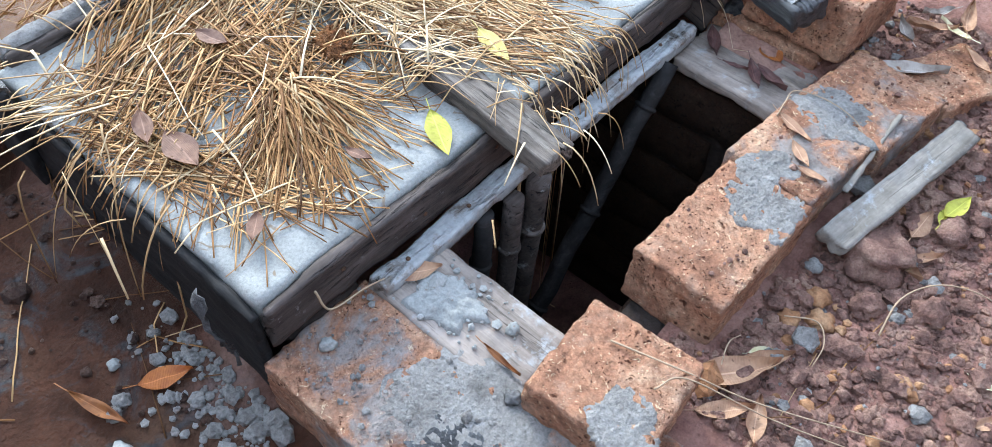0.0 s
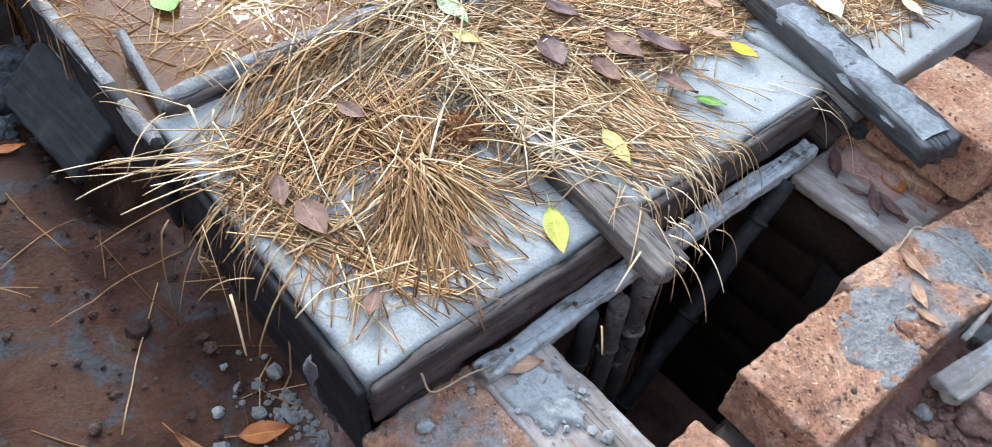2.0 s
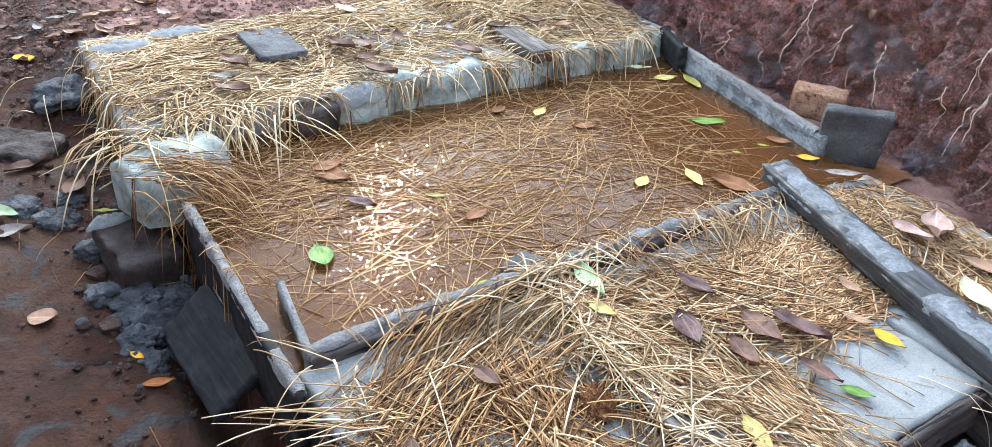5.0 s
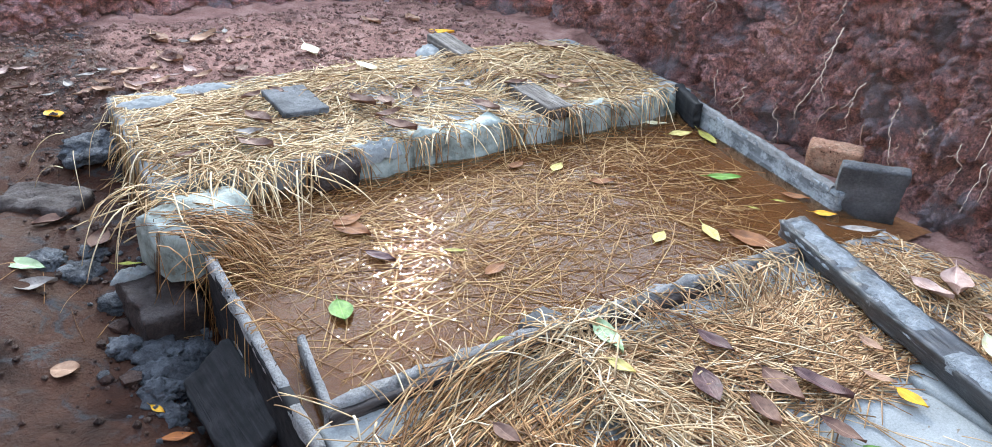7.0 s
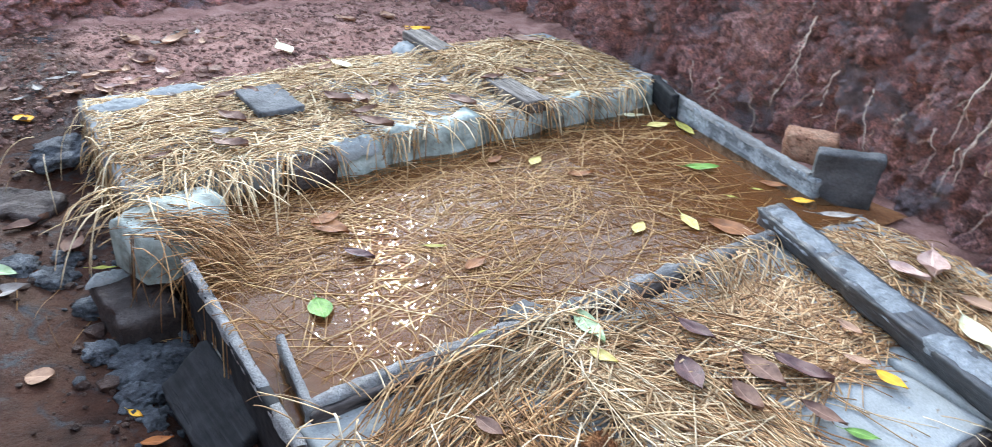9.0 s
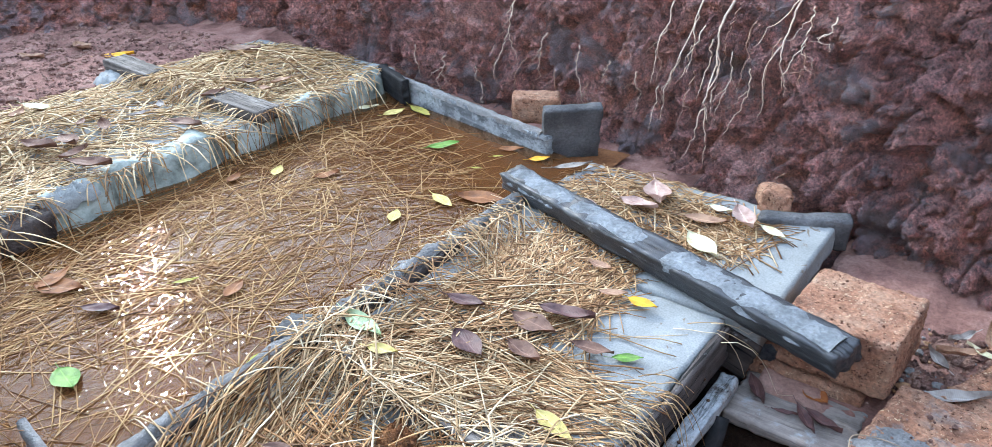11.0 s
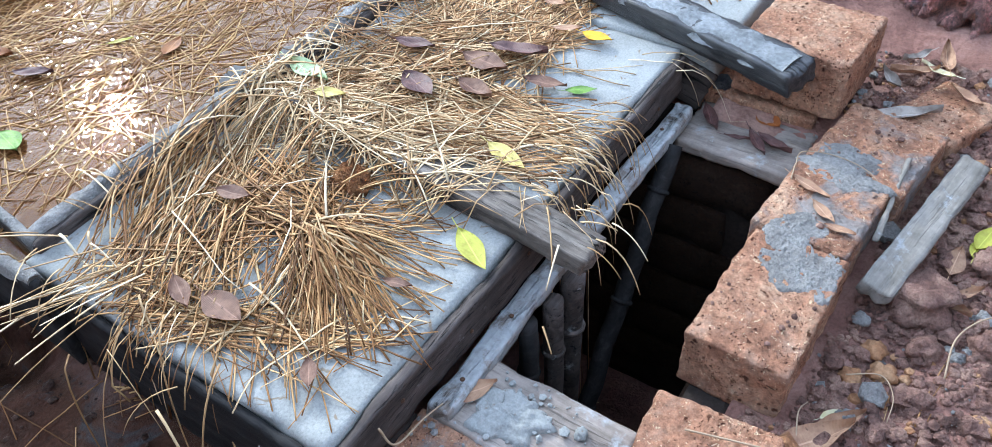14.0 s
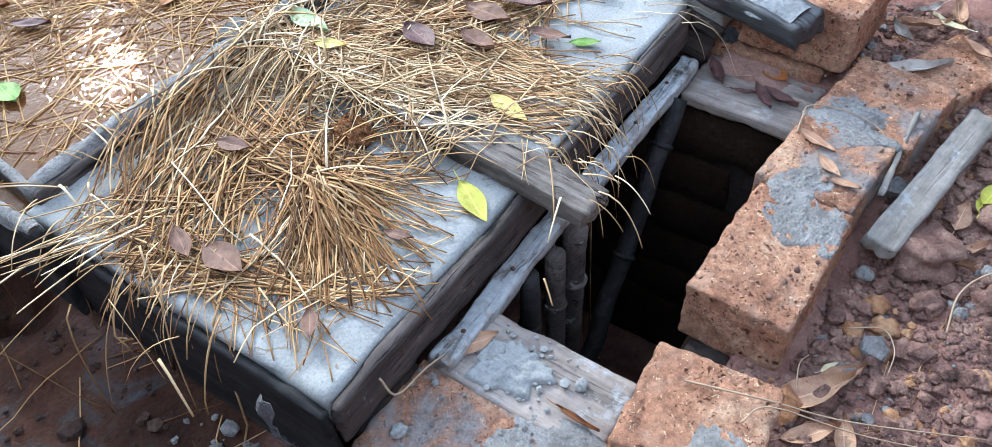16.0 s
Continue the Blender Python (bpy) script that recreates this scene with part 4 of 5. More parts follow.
stone(0.3, 3.75, 0.06, CLOD, "red-brown clod below the bank", 40, None, 0.6)


def scatter(name, label, mat, n, place, size, seed, category, bed=None):
    """Many small lumps as one object."""
    r = np.random.RandomState(seed)
    shapes = [lump_shape(1.0, 60 + k, 0.75, 1) for k in range(12)]
    verts, faces = [], []
    for k in range(n):
        x, y = place(r)
        s = size * math.exp(r.normal(0, 0.55))
        sv, sf = shapes[k % 12]
        a, base = r.uniform(0, 6.28), len(verts)
        ca, sa = math.cos(a) * s, math.sin(a) * s
        z = (gz(x, y) if bed is None else bed) + 0.3 * s
        verts += [(x + p[0] * ca - p[1] * sa, y + p[0] * sa + p[1] * ca, z + p[2] * s) for p in sv]
        faces += [[base + i for i in fc] for fc in sf]
    thing(name, mesh_of(name, verts, faces, mat, False), Matrix(), label, category, kind="stuff")


def front_soil(r):
    while True:
        x, y = r.uniform(0.42, 1.75), r.uniform(-1.35, -0.4)
        if y < -0.575 and not (0.8 < x < 1.42 and y > -0.6) or x > 1.42 or (0.45 < x < 0.54 and y < -0.5):
            return x, y


scatter("soil_crumbs", "red-brown crumbs and clods of dry soil", CLOD, 12000, front_soil, 0.005, 1, "soil")
scatter("soil_crumbs", "grey cement crumbs in the soil", MORTAR, 500, front_soil, 0.0055, 2, "gravel")
scatter("soil_crumbs", "orange laterite grit in the soil", PEBBLE, 420, front_soil, 0.0055, 3, "gravel")
scatter("soil_crumbs", "soil crumbs below the back bank", CLOD, 9000, lambda r: (r.uniform(-1.0, 2.3), r.uniform(3.15, 4.6)), 0.005, 4, "soil")
scatter("mud_clods", "dark wet clods in the mud", MUD_CLOD, 420, lambda r: (-0.06 - abs(r.normal(0, 0.28)), r.uniform(-0.3, 2.4)), 0.0045, 15, "soil")
scatter("mud_clods", "bigger dark wet clods by the trench", MUD_CLOD, 60, lambda r: (-0.2 - abs(r.normal(0, 0.1)), r.uniform(1.2, 2.2)), 0.008, 16, "soil")
scatter("soil_crumbs", "soil crumbs in the mud", MUD_CLOD, 220, lambda r: (r.uniform(-0.9, -0.05), r.uniform(-0.2, 3.6)), 0.006, 5, "soil")
scatter("cement_crumbs", "dry cement crumbs on the board", CEMENT, 110, lambda r: (0.27 + r.normal(0, 0.045), -0.18 + r.normal(0, 0.06)), 0.0032, 11, "gravel", -0.118)
scatter("cement_crumbs", "dry cement crumbs on the near block", MORTAR, 120, lambda r: (r.uniform(-0.01, 0.19), r.uniform(-0.4, -0.03)), 0.003, 12, "gravel", -0.121)
scatter("soil_crumbs", "soil crumbs on the laterite row", CLOD, 120, lambda r: (r.uniform(0.58, 1.35), r.uniform(-0.55, -0.37)), 0.0025, 13, "soil", -0.07)
scatter("soil_clods", "dark clods at the foot of the back bank", CLOD, 130, lambda r: (r.uniform(-1.0, 1.2), r.uniform(3.3, 4.4)), 0.01, 8, "soil")
scatter("soil_clods", "muddy clods beside the trench", MUD_CLOD, 90, lambda r: (-0.25 - abs(r.normal(0, 0.2)), r.uniform(2.0, 3.4)), 0.009, 9, "soil")
scatter("cement_crumbs", "pale cement crumbs beside the tank wall", MORTAR, 300, lambda r: (-0.05 - abs(r.normal(0, 0.06)), r.normal(0.02, 0.14)), 0.006, 6, "gravel")
scatter("cement_crumbs", "wet cement crumbs in the trench", WET_CEMENT, 300, lambda r: (-0.06 - abs(r.normal(0, 0.12)), r.uniform(1.2, 2.2)), 0.007, 7, "gravel")


def bank_crumbs(n, size, seed):
    """Loose crumbs and clods sticking out of the cut face."""
    r = np.random.RandomState(seed)
    shapes = [lump_shape(1.0, 160 + k, 0.8, 1) for k in range(10)]
    verts, faces = [], []
    for k in range(n):
        p = bank_point(r.uniform(0.18, 0.66), r.uniform(0.0, 0.95))
        s = size * math.exp(r.normal(0, 0.45))
        sv, sf = shapes[k % 10]
        a, base = r.uniform(0, 6.28), len(verts)
        ca, sa = math.cos(a) * s, math.sin(a) * s
        verts += [(p.x + q[0] * ca - q[1] * sa, p.y + q[0] * sa + q[1] * ca, p.z + q[2] * s) for q in sv]
        faces += [[base + i for i in fc] for fc in sf]
    thing("bank_crumbs", mesh_of("bank_crumbs", verts, faces, BANK, False), Matrix(), "damp crumbs and clods in the cut bank", "soil", kind="stuff")


bank_crumbs(11000, 0.0046, 21)


# ---- straw ----
def support(x, y):
    """Top of whatever carries the straw at (x, y)."""
    off = abs(x - (0.565 + 0.115 * (y + 0.17)))
    if off < 0.1 and -0.17 < y < 0.72:
        return 0.048 if off < 0.045 else 0.003 + 0.045 * (1 - ease(0.045, 0.1, off)) if y > 0 else -0.1
    if abs(x - 1.545 - 0.044 * (y - 2.05)) < 0.05 and 2.05 < y < 3.3:
        return 0.1
    if 0.782 < y < 0.865 and 0.0 < x < 1.62:
        return 0.04
    if 0.71 < y <= 0.782 and 0.0 < x < 1.62:
        return 0.003 + 0.037 * ease(0.71, 0.782, y)
    if 0 <= x <= 1.335 and 0 <= y <= 0.8 or 1.335 < x < 2.0 and -0.09 < y < 0.8:
        return 0.003
    if -0.045 < x < -0.015 and 0.7 < y < 1.62:
        return 0.042
    if -0.02 < x < 2.07 + 0.2 * (y - 1.0) and 0.865 <= y < 2.08:
        return -0.0475
    if -0.17 < x < 0.16 and 1.72 < y < 2.08:
        return 0.068
    if -0.1 < x < 2.36 and 2.07 <= y < 3.16:
        return 0.07 if y < 2.16 else 0.058
    if in_hole(x, y):
        return -0.9
    return gz(x, y)


def mound(x, y):
    h = 0.0
    for cx, cy, sx, sy, a in ((0.28, 0.5, 0.2, 0.25, 0.026), (0.34, 0.33, 0.12, 0.1, 0.018), (0.95, 0.5, 0.25, 0.2, 0.018), (0.6, 0.8, 0.25, 0.06, 0.025),
                              (0.15, 2.4, 0.3, 0.25, 0.05), (0.9, 2.75, 0.4, 0.25, 0.055), (1.95, 2.65, 0.3, 0.3, 0.085), (1.7, 0.45, 0.15, 0.2, 0.02)):
        h += a * math.exp(-((x - cx) / sx) ** 2 - ((y - cy) / sy) ** 2)
    return h


class Straw:
    """Collects stalks into one mesh."""

    def __init__(self, seed):
        self.r, self.v, self.f = np.random.RandomState(seed), [], []

    def stalk(self, x, y, head, length, layer, rad, rise=0.0, start=None, stiff=1.0):
        r = self.r
        stiff = stiff * r.uniform(0.35, 2.2)
        n, z, dz = 7, None, rise
        step, a, curve = length / n, radians(head), r.normal(0, 0.016)
        kink = r.randint(2, n) if r.rand() < 0.28 else -1
        pts = []
        sink = (math.sin(x * 571 + y * 913) * 43.7) % 1
        sink = 0.0018 if sink < 0.38 else -0.014 * sink
        for k in range(n + 1):
            s = support(x, y) + layer * mound(x, y) + 0.002
            if s < -0.045 and s > -0.0465:
                s += sink
            if z is None:
                z = max(s, start if start is not None else s)
            else:
                z += dz * step / math.sqrt(1 + dz * dz)
                dz -= step * 6.0 / stiff + (step * 5.0 if z - s > 0.05 and stiff < 2.5 else 0.0)
                if z < s:
                    z, dz = s, max(0.0, min(0.15, r.normal(0.0, 0.05)))
            pts.append(Vector((x, y, z)))
            if k == kink:
                a += r.normal(0, 0.42)
            a += curve
            hs = step / math.sqrt(1 + dz * dz)
            x, y = x + math.cos(a) * hs, y + math.sin(a) * hs
        base = len(self.v)
        for k, p in enumerate(pts):
            t = (pts[min(k + 1, n)] - pts[max(k - 1, 0)]).normalized()
            u = t.cross(Vector((0, 0, 1)))
            u = u.normalized() if u.length > 1e-4 else Vector((1, 0, 0))
            w = u.cross(t)
            rr = rad * (1 - 0.35 * k / n)
            for i in range(3):
                b = 2.094 * i + 0.5
                self.v.append(p + (u * math.cos(b) + w * math.sin(b) * 0.7) * rr)
        for k in range(n):
            for i in range(3):
                j = (i + 1) % 3
                self.f.append((base + k * 3 + i, base + k * 3 + j, base + k * 3 + 3 + j, base + k * 3 + 3 + i))
        self.f += [(base + 2, base + 1, base), (base + n * 3, base + n * 3 + 1, base + n * 3 + 2)]

    def patch(self, n, cx, cy, sx, sy, head, spread, length, top=1.0, rot=0.0, rise=0.05, rad=0.0029):
        r, c, s = self.r, math.cos(radians(rot)), math.sin(radians(rot))
        for _ in range(n):
            u, v_ = r.uniform(-1, 1), r.uniform(-1, 1)
            if u * u + v_ * v_ > 1.0 + 0.3 * r.rand():
                continue
            h = head + 26 * noise.noise(Vector((cx + u * sx, cy + v_ * sy, 0.3)) * 6) + 0.8 * r.normal(0, spread) + (180 if r.rand() < 0.3 else 0)
            ln = length * r.uniform(0.45, 1.25)
            x, y = cx + sx * u * c - sy * v_ * s, cy + sx * u * s + sy * v_ * c
            x, y = x - 0.5 * ln * math.cos(radians(h)), y - 0.5 * ln * math.sin(radians(h))
            self.stalk(x, y, h, ln, r.uniform(0, top), rad * r.uniform(0.5, 1.25), abs(r.normal(0, rise)))

    def fan(self, n, cx, cy, head, spread, length, top=1.0, rise=0.1, jitter=0.03, rad=0.0029, start=None, stiff=1.0):
        """Stalks that leave one spot in a fan."""
        r = self.r
        for _ in range(n):
            h = head + r.normal(0, spread)
            self.stalk(cx + r.normal(0, jitter), cy + r.normal(0, jitter), h, length * r.uniform(0.5, 1.2), r.uniform(0.2, top), rad * r.uniform(0.5, 1.2),
                       abs(r.normal(rise, 0.08)), None if start is None else start + r.uniform(-0.015, 0.015), stiff)

    def flow(self, n, a, b, width, h0, h1, length, spread=10.0, top=1.0, rise=0.03, rad=0.0027):
        """Combed stalks along the way from a to b, turning from heading h0 to h1."""
        r, a, b = self.r, Vector(a), Vector(b)
        side = Vector((a.y - b.y, b.x - a.x)).normalized()
        for _ in range(n):
            t = r.uniform(0, 1)
            p = a.lerp(b, t) + side * width * r.uniform(-1, 1)
            h, ln = h0 + (h1 - h0) * t + r.normal(0, spread), length * r.uniform(0.5, 1.2)
            c = Vector((math.cos(radians(h)), math.sin(radians(h)))) * ln * 0.5
            self.stalk(p.x - c.x, p.y - c.y, h, ln, r.uniform(0, top), rad * r.uniform(0.6, 1.25), abs(r.normal(0, rise)))

    def finish(self, label, mat):
        return thing("straw", mesh_of("straw", self.v, self.f, mat), Matrix(), label, "straw", kind="stuff")


# near slab, before the first plank
s = Straw(1)
s.flow(190, (0.54, 0.66), (0.07, 0.52), 0.13, 188, 213, 0.27, 11)
s.flow(70, (0.46, 0.74), (0.12, 0.66), 0.07, 196, 210, 0.26, 12)
s.flow(95, (0.38, 0.64), (0.41, 0.38), 0.09, 252, 282, 0.23, 18)
s.fan(150, 0.35, 0.32, -121, 14, 0.27, 1.0, 0.02, 0.03, 0.0031)
s.fan(50, 0.36, 0.33, -152, 13, 0.25, 1.0, 0.02, 0.03)
s.fan(40, 0.37, 0.33, -72, 15, 0.27, 1.0, 0.02, 0.03)
s.fan(70, 0.36, 0.32, 70, 34, 0.22, 1.0, 0.05, 0.04)
s.patch(80, 0.22, 0.43, 0.14, 0.11, 200, 45, 0.16, 0.7)
s.patch(60, 0.13, 0.52, 0.1, 0.1, 125, 35, 0.22, 0.8)
s.flow(80, (0.03, 0.52), (0.2, 0.08), 0.035, 305, 292, 0.3, 12, 0.6)
s.flow(34, (0.05, 0.4), (0.24, 0.06), 0.05, 225, 260, 0.2, 40, 0.4, 0.03, 0.0022)
s.patch(40, 0.5, 0.3, 0.05, 0.16, 285, 30, 0.2, 0.7)
s.flow(46, (0.02, 0.5), (0.1, 0.08), 0.03, 215, 235, 0.2, 25, 0.4, 0.03, 0.0022)
s.finish("golden-brown rice straw on the slab corner", STRAW)
# between the planks
s = Straw(8)
s.patch(230, 0.95, 0.52, 0.27, 0.22, 140, 45, 0.24, 1.0)
s.flow(130, (0.78, 0.58), (0.86, 0.1), 0.12, 278, 262, 0.27, 19)
s.flow(110, (0.95, 0.62), (1.28, 0.3), 0.12, -53, -45, 0.25, 16)
s.patch(131, 0.8, 0.27, 0.16, 0.14, 125, 22, 0.28, 0.9)
s.patch(152, 1.25, 0.5, 0.17, 0.2, 20, 32, 0.26, 0.9)
s.patch(70, 1.15, 0.33, 0.15, 0.08, 165, 25, 0.25, 0.9)
s.patch(40, 0.78, 0.07, 0.11, 0.04, 110, 25, 0.2, 0.9)
s.patch(334, 1.7, 0.46, 0.2, 0.3, 60, 50, 0.24, 1.0)
s.patch(120, 1.35, 0.62, 0.12, 0.16, 30, 40, 0.24, 0.9)
s.patch(230, 1.87, 0.55, 0.16, 0.26, 100, 60, 0.22, 1.0)
s.patch(195, 1.74, 0.16, 0.15, 0.13, 10, 55, 0.2, 1.0)
s.patch(150, 1.2, 0.44, 0.22, 0.16, 165, 30, 0.24, 0.9)
s.patch(110, 1.38, 0.5, 0.1, 0.22, 20, 40, 0.2, 0.9)
s.patch(90, 1.1, 0.68, 0.3, 0.1, 10, 35, 0.24, 0.9)
s.patch(90, 0.74, 0.55, 0.08, 0.22, 130, 35, 0.24, 0.9)
s.finish("faded golden rice straw between the planks", STRAW_MID)

s = Straw(2)
s.flow(60, (0.74, 0.71), (0.24, 0.63), 0.05, 188, 214, 0.3, 12, 1.2, 0.05, 0.0025)
s.flow(60, (0.6, 0.66), (0.68, 0.24), 0.1, 292, 280, 0.3, 38, 1.3, 0.12)
s.flow(60, (0.63, 0.62), (0.59, 0.12), 0.05, 300, 310, 0.26, 45, 1.0, 0.12, 0.0024)
s.flow(46, (0.78, 0.5), (0.86, 0.05), 0.08, 275, 262, 0.32, 10, 1.2, 0.04)
s.fan(9, 0.03, 0.46, 205, 22, 0.28, 1.0, 0.02, 0.07, 0.0024, 0.02, 0.35)
s.fan(30, 0.37, 0.33, -110, 28, 0.26, 1.2, 0.1, 0.03)
s.patch(90, 0.68, 0.7, 0.22, 0.1, 20, 32, 0.3, 1.3, 0, 0.12)
s.patch(75, 0.66, 0.46, 0.09, 0.22, 75, 45, 0.28, 1.3, 0, 0.1)
s.patch(70, 1.0, 0.5, 0.28, 0.24, 155, 35, 0.28, 1.3, 0, 0.1)
s.patch(40, 1.0, 0.82, 0.35, 0.05, 100, 45, 0.18, 1.2, 0, 0.3)
s.patch(22, 0.4, 0.82, 0.34, 0.05, 80, 35, 0.22, 1.2, 0, 0.3)
s.patch(70, 1.35, 0.76, 0.25, 0.08, 80, 50, 0.2, 1.2, 0, 0.2)
s.patch(110, 1.7, 0.42, 0.2, 0.3, 60, 60, 0.24, 1.3, 0, 0.12)
s.fan(10, 0.08, 0.55, 152, 11, 0.27, 1.3, 0.05, 0.04, 0.0028, 0.04, 6.0)
s.fan(3, 0.05, 0.42, 190, 35, 0.18, 1.0, 0.0, 0.06, 0.002, 0.02, 0.4)
s.fan(4, 0.02, 0.28, 205, 40, 0.14, 1.0, 0.0, 0.06, 0.002, 0.01, 0.4)
s.fan(30, 0.8, 0.03, -75, 24, 0.15, 1.0, 0.02, 0.05, 0.0024, 0.02, 0.3)
s.fan(10, 0.93, 0.06, -45, 18, 0.2, 1.0, 0.05, 0.04, 0.0022, 0.03, 0.3)
s.fan(7, 0.6, -0.1, -90, 35, 0.13, 1.0, 0.02, 0.04, 0.0022, 0.045, 0.3)
s.fan(6, 0.63, -0.03, -80, 40, 0.12, 1.0, 0.0, 0.04, 0.0018, 0.02, 0.1)
s.fan(16, 0.68, 0.0, -85, 30, 0.2, 1.0, 0.0, 0.04, 0.002, 0.01, 0.1)
s.fan(18, 0.86, 0.02, -80, 22, 0.16, 1.0, 0.0, 0.07, 0.002, 0.01, 0.14)
s.fan(3, 0.25, 0.05, -95, 30, 0.09, 1.0, 0.02, 0.08, 0.0022, 0.01, 0.6)
s.fan(5, 1.24, 0.03, -70, 25, 0.26, 1.0, 0.02, 0.05, 0.0018, 0.01, 0.7)
s.patch(16, 0.3, 0.45, 0.24, 0.26, 60, 70, 0.3, 1.4, 0, 0.05, 0.0026)
s.patch(26, 0.95, 0.4, 0.25, 0.25, 60, 70, 0.3, 1.4, 0, 0.05, 0.0026)
s.patch(14, 0.4, 0.74, 0.28, 0.04, 12, 22, 0.34, 1.4, 0, 0.1, 0.003)
s.patch(40, 0.62, 0.6, 0.1, 0.2, 95, 60, 0.34, 1.4, 0, 0.14, 0.003)
s.patch(40, 0.72, 0.3, 0.1, 0.22, 150, 40, 0.32, 1.4, 0, 0.14, 0.0028)
s.fan(8, 0.06, 0.58, 165, 9, 0.3, 1.3, 0.04, 0.03, 0.003, 0.03, 6.0)
s.fan(4, 0.05, 0.7, 235, 25, 0.15, 1.0, 0.02, 0.04, 0.003, 0.04, 0.3)
s.fan(5, 0.06, 0.78, 150, 60, 0.18, 1.0, 0.5, 0.05, 0.003, 0.03, 2.0)
s.fan(4, 0.1, 0.3, 225, 40, 0.18, 1.0, 0.0, 0.07, 0.0026, 0.02, 0.4)
s.patch(8, 0.16, 0.26, 0.16, 0.14, 150, 45, 0.28, 1.2, 0, 0.05, 0.0026)
s.finish("pale dry straw stalks lying loose on top", STRAW_PALE)

# floating and sunken straw
s = Straw(3)
s.patch(950, 0.95, 1.45, 1.0, 0.62, 20, 55, 0.28, 0.0, 0, 0.02, 0.0023)
s.patch(300, 1.55, 1.6, 0.5, 0.42, 110, 45, 0.26, 0.0, 0, 0.03, 0.0023)
s.patch(330, 0.35, 1.7, 0.36, 0.3, -15, 35, 0.3, 0.0, 0, 0.03, 0.0024)
s.patch(90, 0.3, 1.1, 0.3, 0.2, 60, 60, 0.22, 0.0, 0, 0.02, 0.002)
s.patch(420, 0.95, 1.5, 0.55, 0.4, 10, 60, 0.26, 0.0, 0, 0.02, 0.0026)
s.patch(600, 0.75, 1.52, 0.6, 0.4, 50, 60, 0.24, 0.0, 0, 0.02, 0.0024)
s.patch(420, 1.2, 1.3, 0.6, 0.4, 80, 60, 0.22, 0.0, 0, 0.02, 0.0022)
s.patch(200, 0.95, 1.3, 0.7, 0.42, 130, 60, 0.24, 0.0, 0, 0.02, 0.0022)
s.patch(420, 1.55, 1.85, 0.62, 0.24, 20, 60, 0.26, 0.0, 0, 0.03, 0.0025)
s.patch(260, 0.7, 1.9, 0.5, 0.18, 10, 50, 0.26, 0.0, 0, 0.03, 0.0025)
s.finish("wet brown straw floating in the pool", STRAW_WET)
s = Straw(4)
s.patch(190, 0.22, 1.75, 0.34, 0.22, -18, 28, 0.34, 0.3, 0, 0.06, 0.0024)
s.patch(110, 1.0, 1.55, 0.85, 0.5, 30, 50, 0.26, 0.2, 0, 0.2, 0.002)
s.patch(80, 1.75, 1.85, 0.42, 0.24, 130, 40, 0.24, 0.2, 0, 0.08, 0.0022)
s.fan(50, -0.02, 1.78, -25, 16, 0.36, 1.0, 0.02, 0.05, 0.0024, 0.06, 1.4)
s.fan(40, 0.0, 1.75, -60, 30, 0.34, 1.0, 0.1, 0.06, 0.0024, 0.07, 1.5)
s.patch(120, 0.45, 1.45, 0.45, 0.4, 60, 70, 0.24, 0.0, 0, 0.04, 0.0022)
s.finish("half-dry straw drifting at the pool side", STRAW)

# far slab
s = Straw(5)
s.patch(560, 0.35, 2.5, 0.45, 0.34, 20, 65, 0.3, 1.0, 0, 0.05, 0.0035)
s.patch(640, 1.05, 2.8, 0.55, 0.42, 170, 60, 0.3, 1.0, 0, 0.05, 0.0035)
s.patch(760, 1.95, 2.66, 0.42, 0.48, 150, 60, 0.3, 1.0, 0, 0.05, 0.0035)
s.patch(220, 0.2, 2.85, 0.3, 0.22, 15, 40, 0.28, 1.0, 0, 0.05, 0.0035)
s.patch(200, 1.2, 2.3, 0.5, 0.15, 120, 45, 0.24, 1.0)
s.patch(200, 0.15, 3.0, 0.3, 0.12, 10, 40, 0.26, 1.0)
s.patch(120, 0.75, 3.08, 0.4, 0.08, 10, 40, 0.26, 1.0)
s.finish("golden straw covering the far slab", STRAW_DRY)
s = Straw(6)
s.patch(300, 0.35, 2.45, 0.48, 0.36, 0, 55, 0.3, 1.3, 0, 0.1, 0.0038)
s.patch(280, 1.1, 2.72, 0.5, 0.42, 165, 75, 0.3, 1.3, 0, 0.1, 0.0038)
s.patch(300, 1.95, 2.62, 0.42, 0.46, 150, 75, 0.3, 1.3, 0, 0.1, 0.0038)
for k in range(16):
    s.fan(4 + 12 * (k * 7 % 5) // 4, 0.0 + 0.15 * k + 0.05 * math.sin(k * 2.7), 2.15, -90 + 35 * math.sin(k * 1.7), 34, 0.18 + 0.08 * (k * 3 % 4) / 3, 1.0, 0.02, 0.05, 0.0036, 0.07, 1.3)
s.patch(80, 1.4, 2.14, 0.8, 0.06, 100, 55, 0.24, 1.0, 0, 0.12, 0.003)
s.fan(90, 0.22, 2.16, -95, 38, 0.26, 1.0, 0.04, 0.13, 0.0032, 0.075, 1.3)
s.fan(26, -0.04, 2.5, 200, 40, 0.24, 1.0, 0.02, 0.14, 0.003, 0.09, 0.5)
s.fan(40, 0.2, 2.12, -110, 40, 0.3, 1.0, 0.1, 0.09, 0.0034, 0.09, 1.3)
s.fan(30, -0.08, 2.02, -120, 50, 0.28, 1.0, 0.1, 0.06, 0.0034, 0.08, 1.3)
s.patch(24, 1.58, 2.7, 0.1, 0.5, 20, 60, 0.28, 1.0, 0, 0.08, 0.0034)
s.finish("pale loose straw on the far slab and its edge", STRAW_DRY)
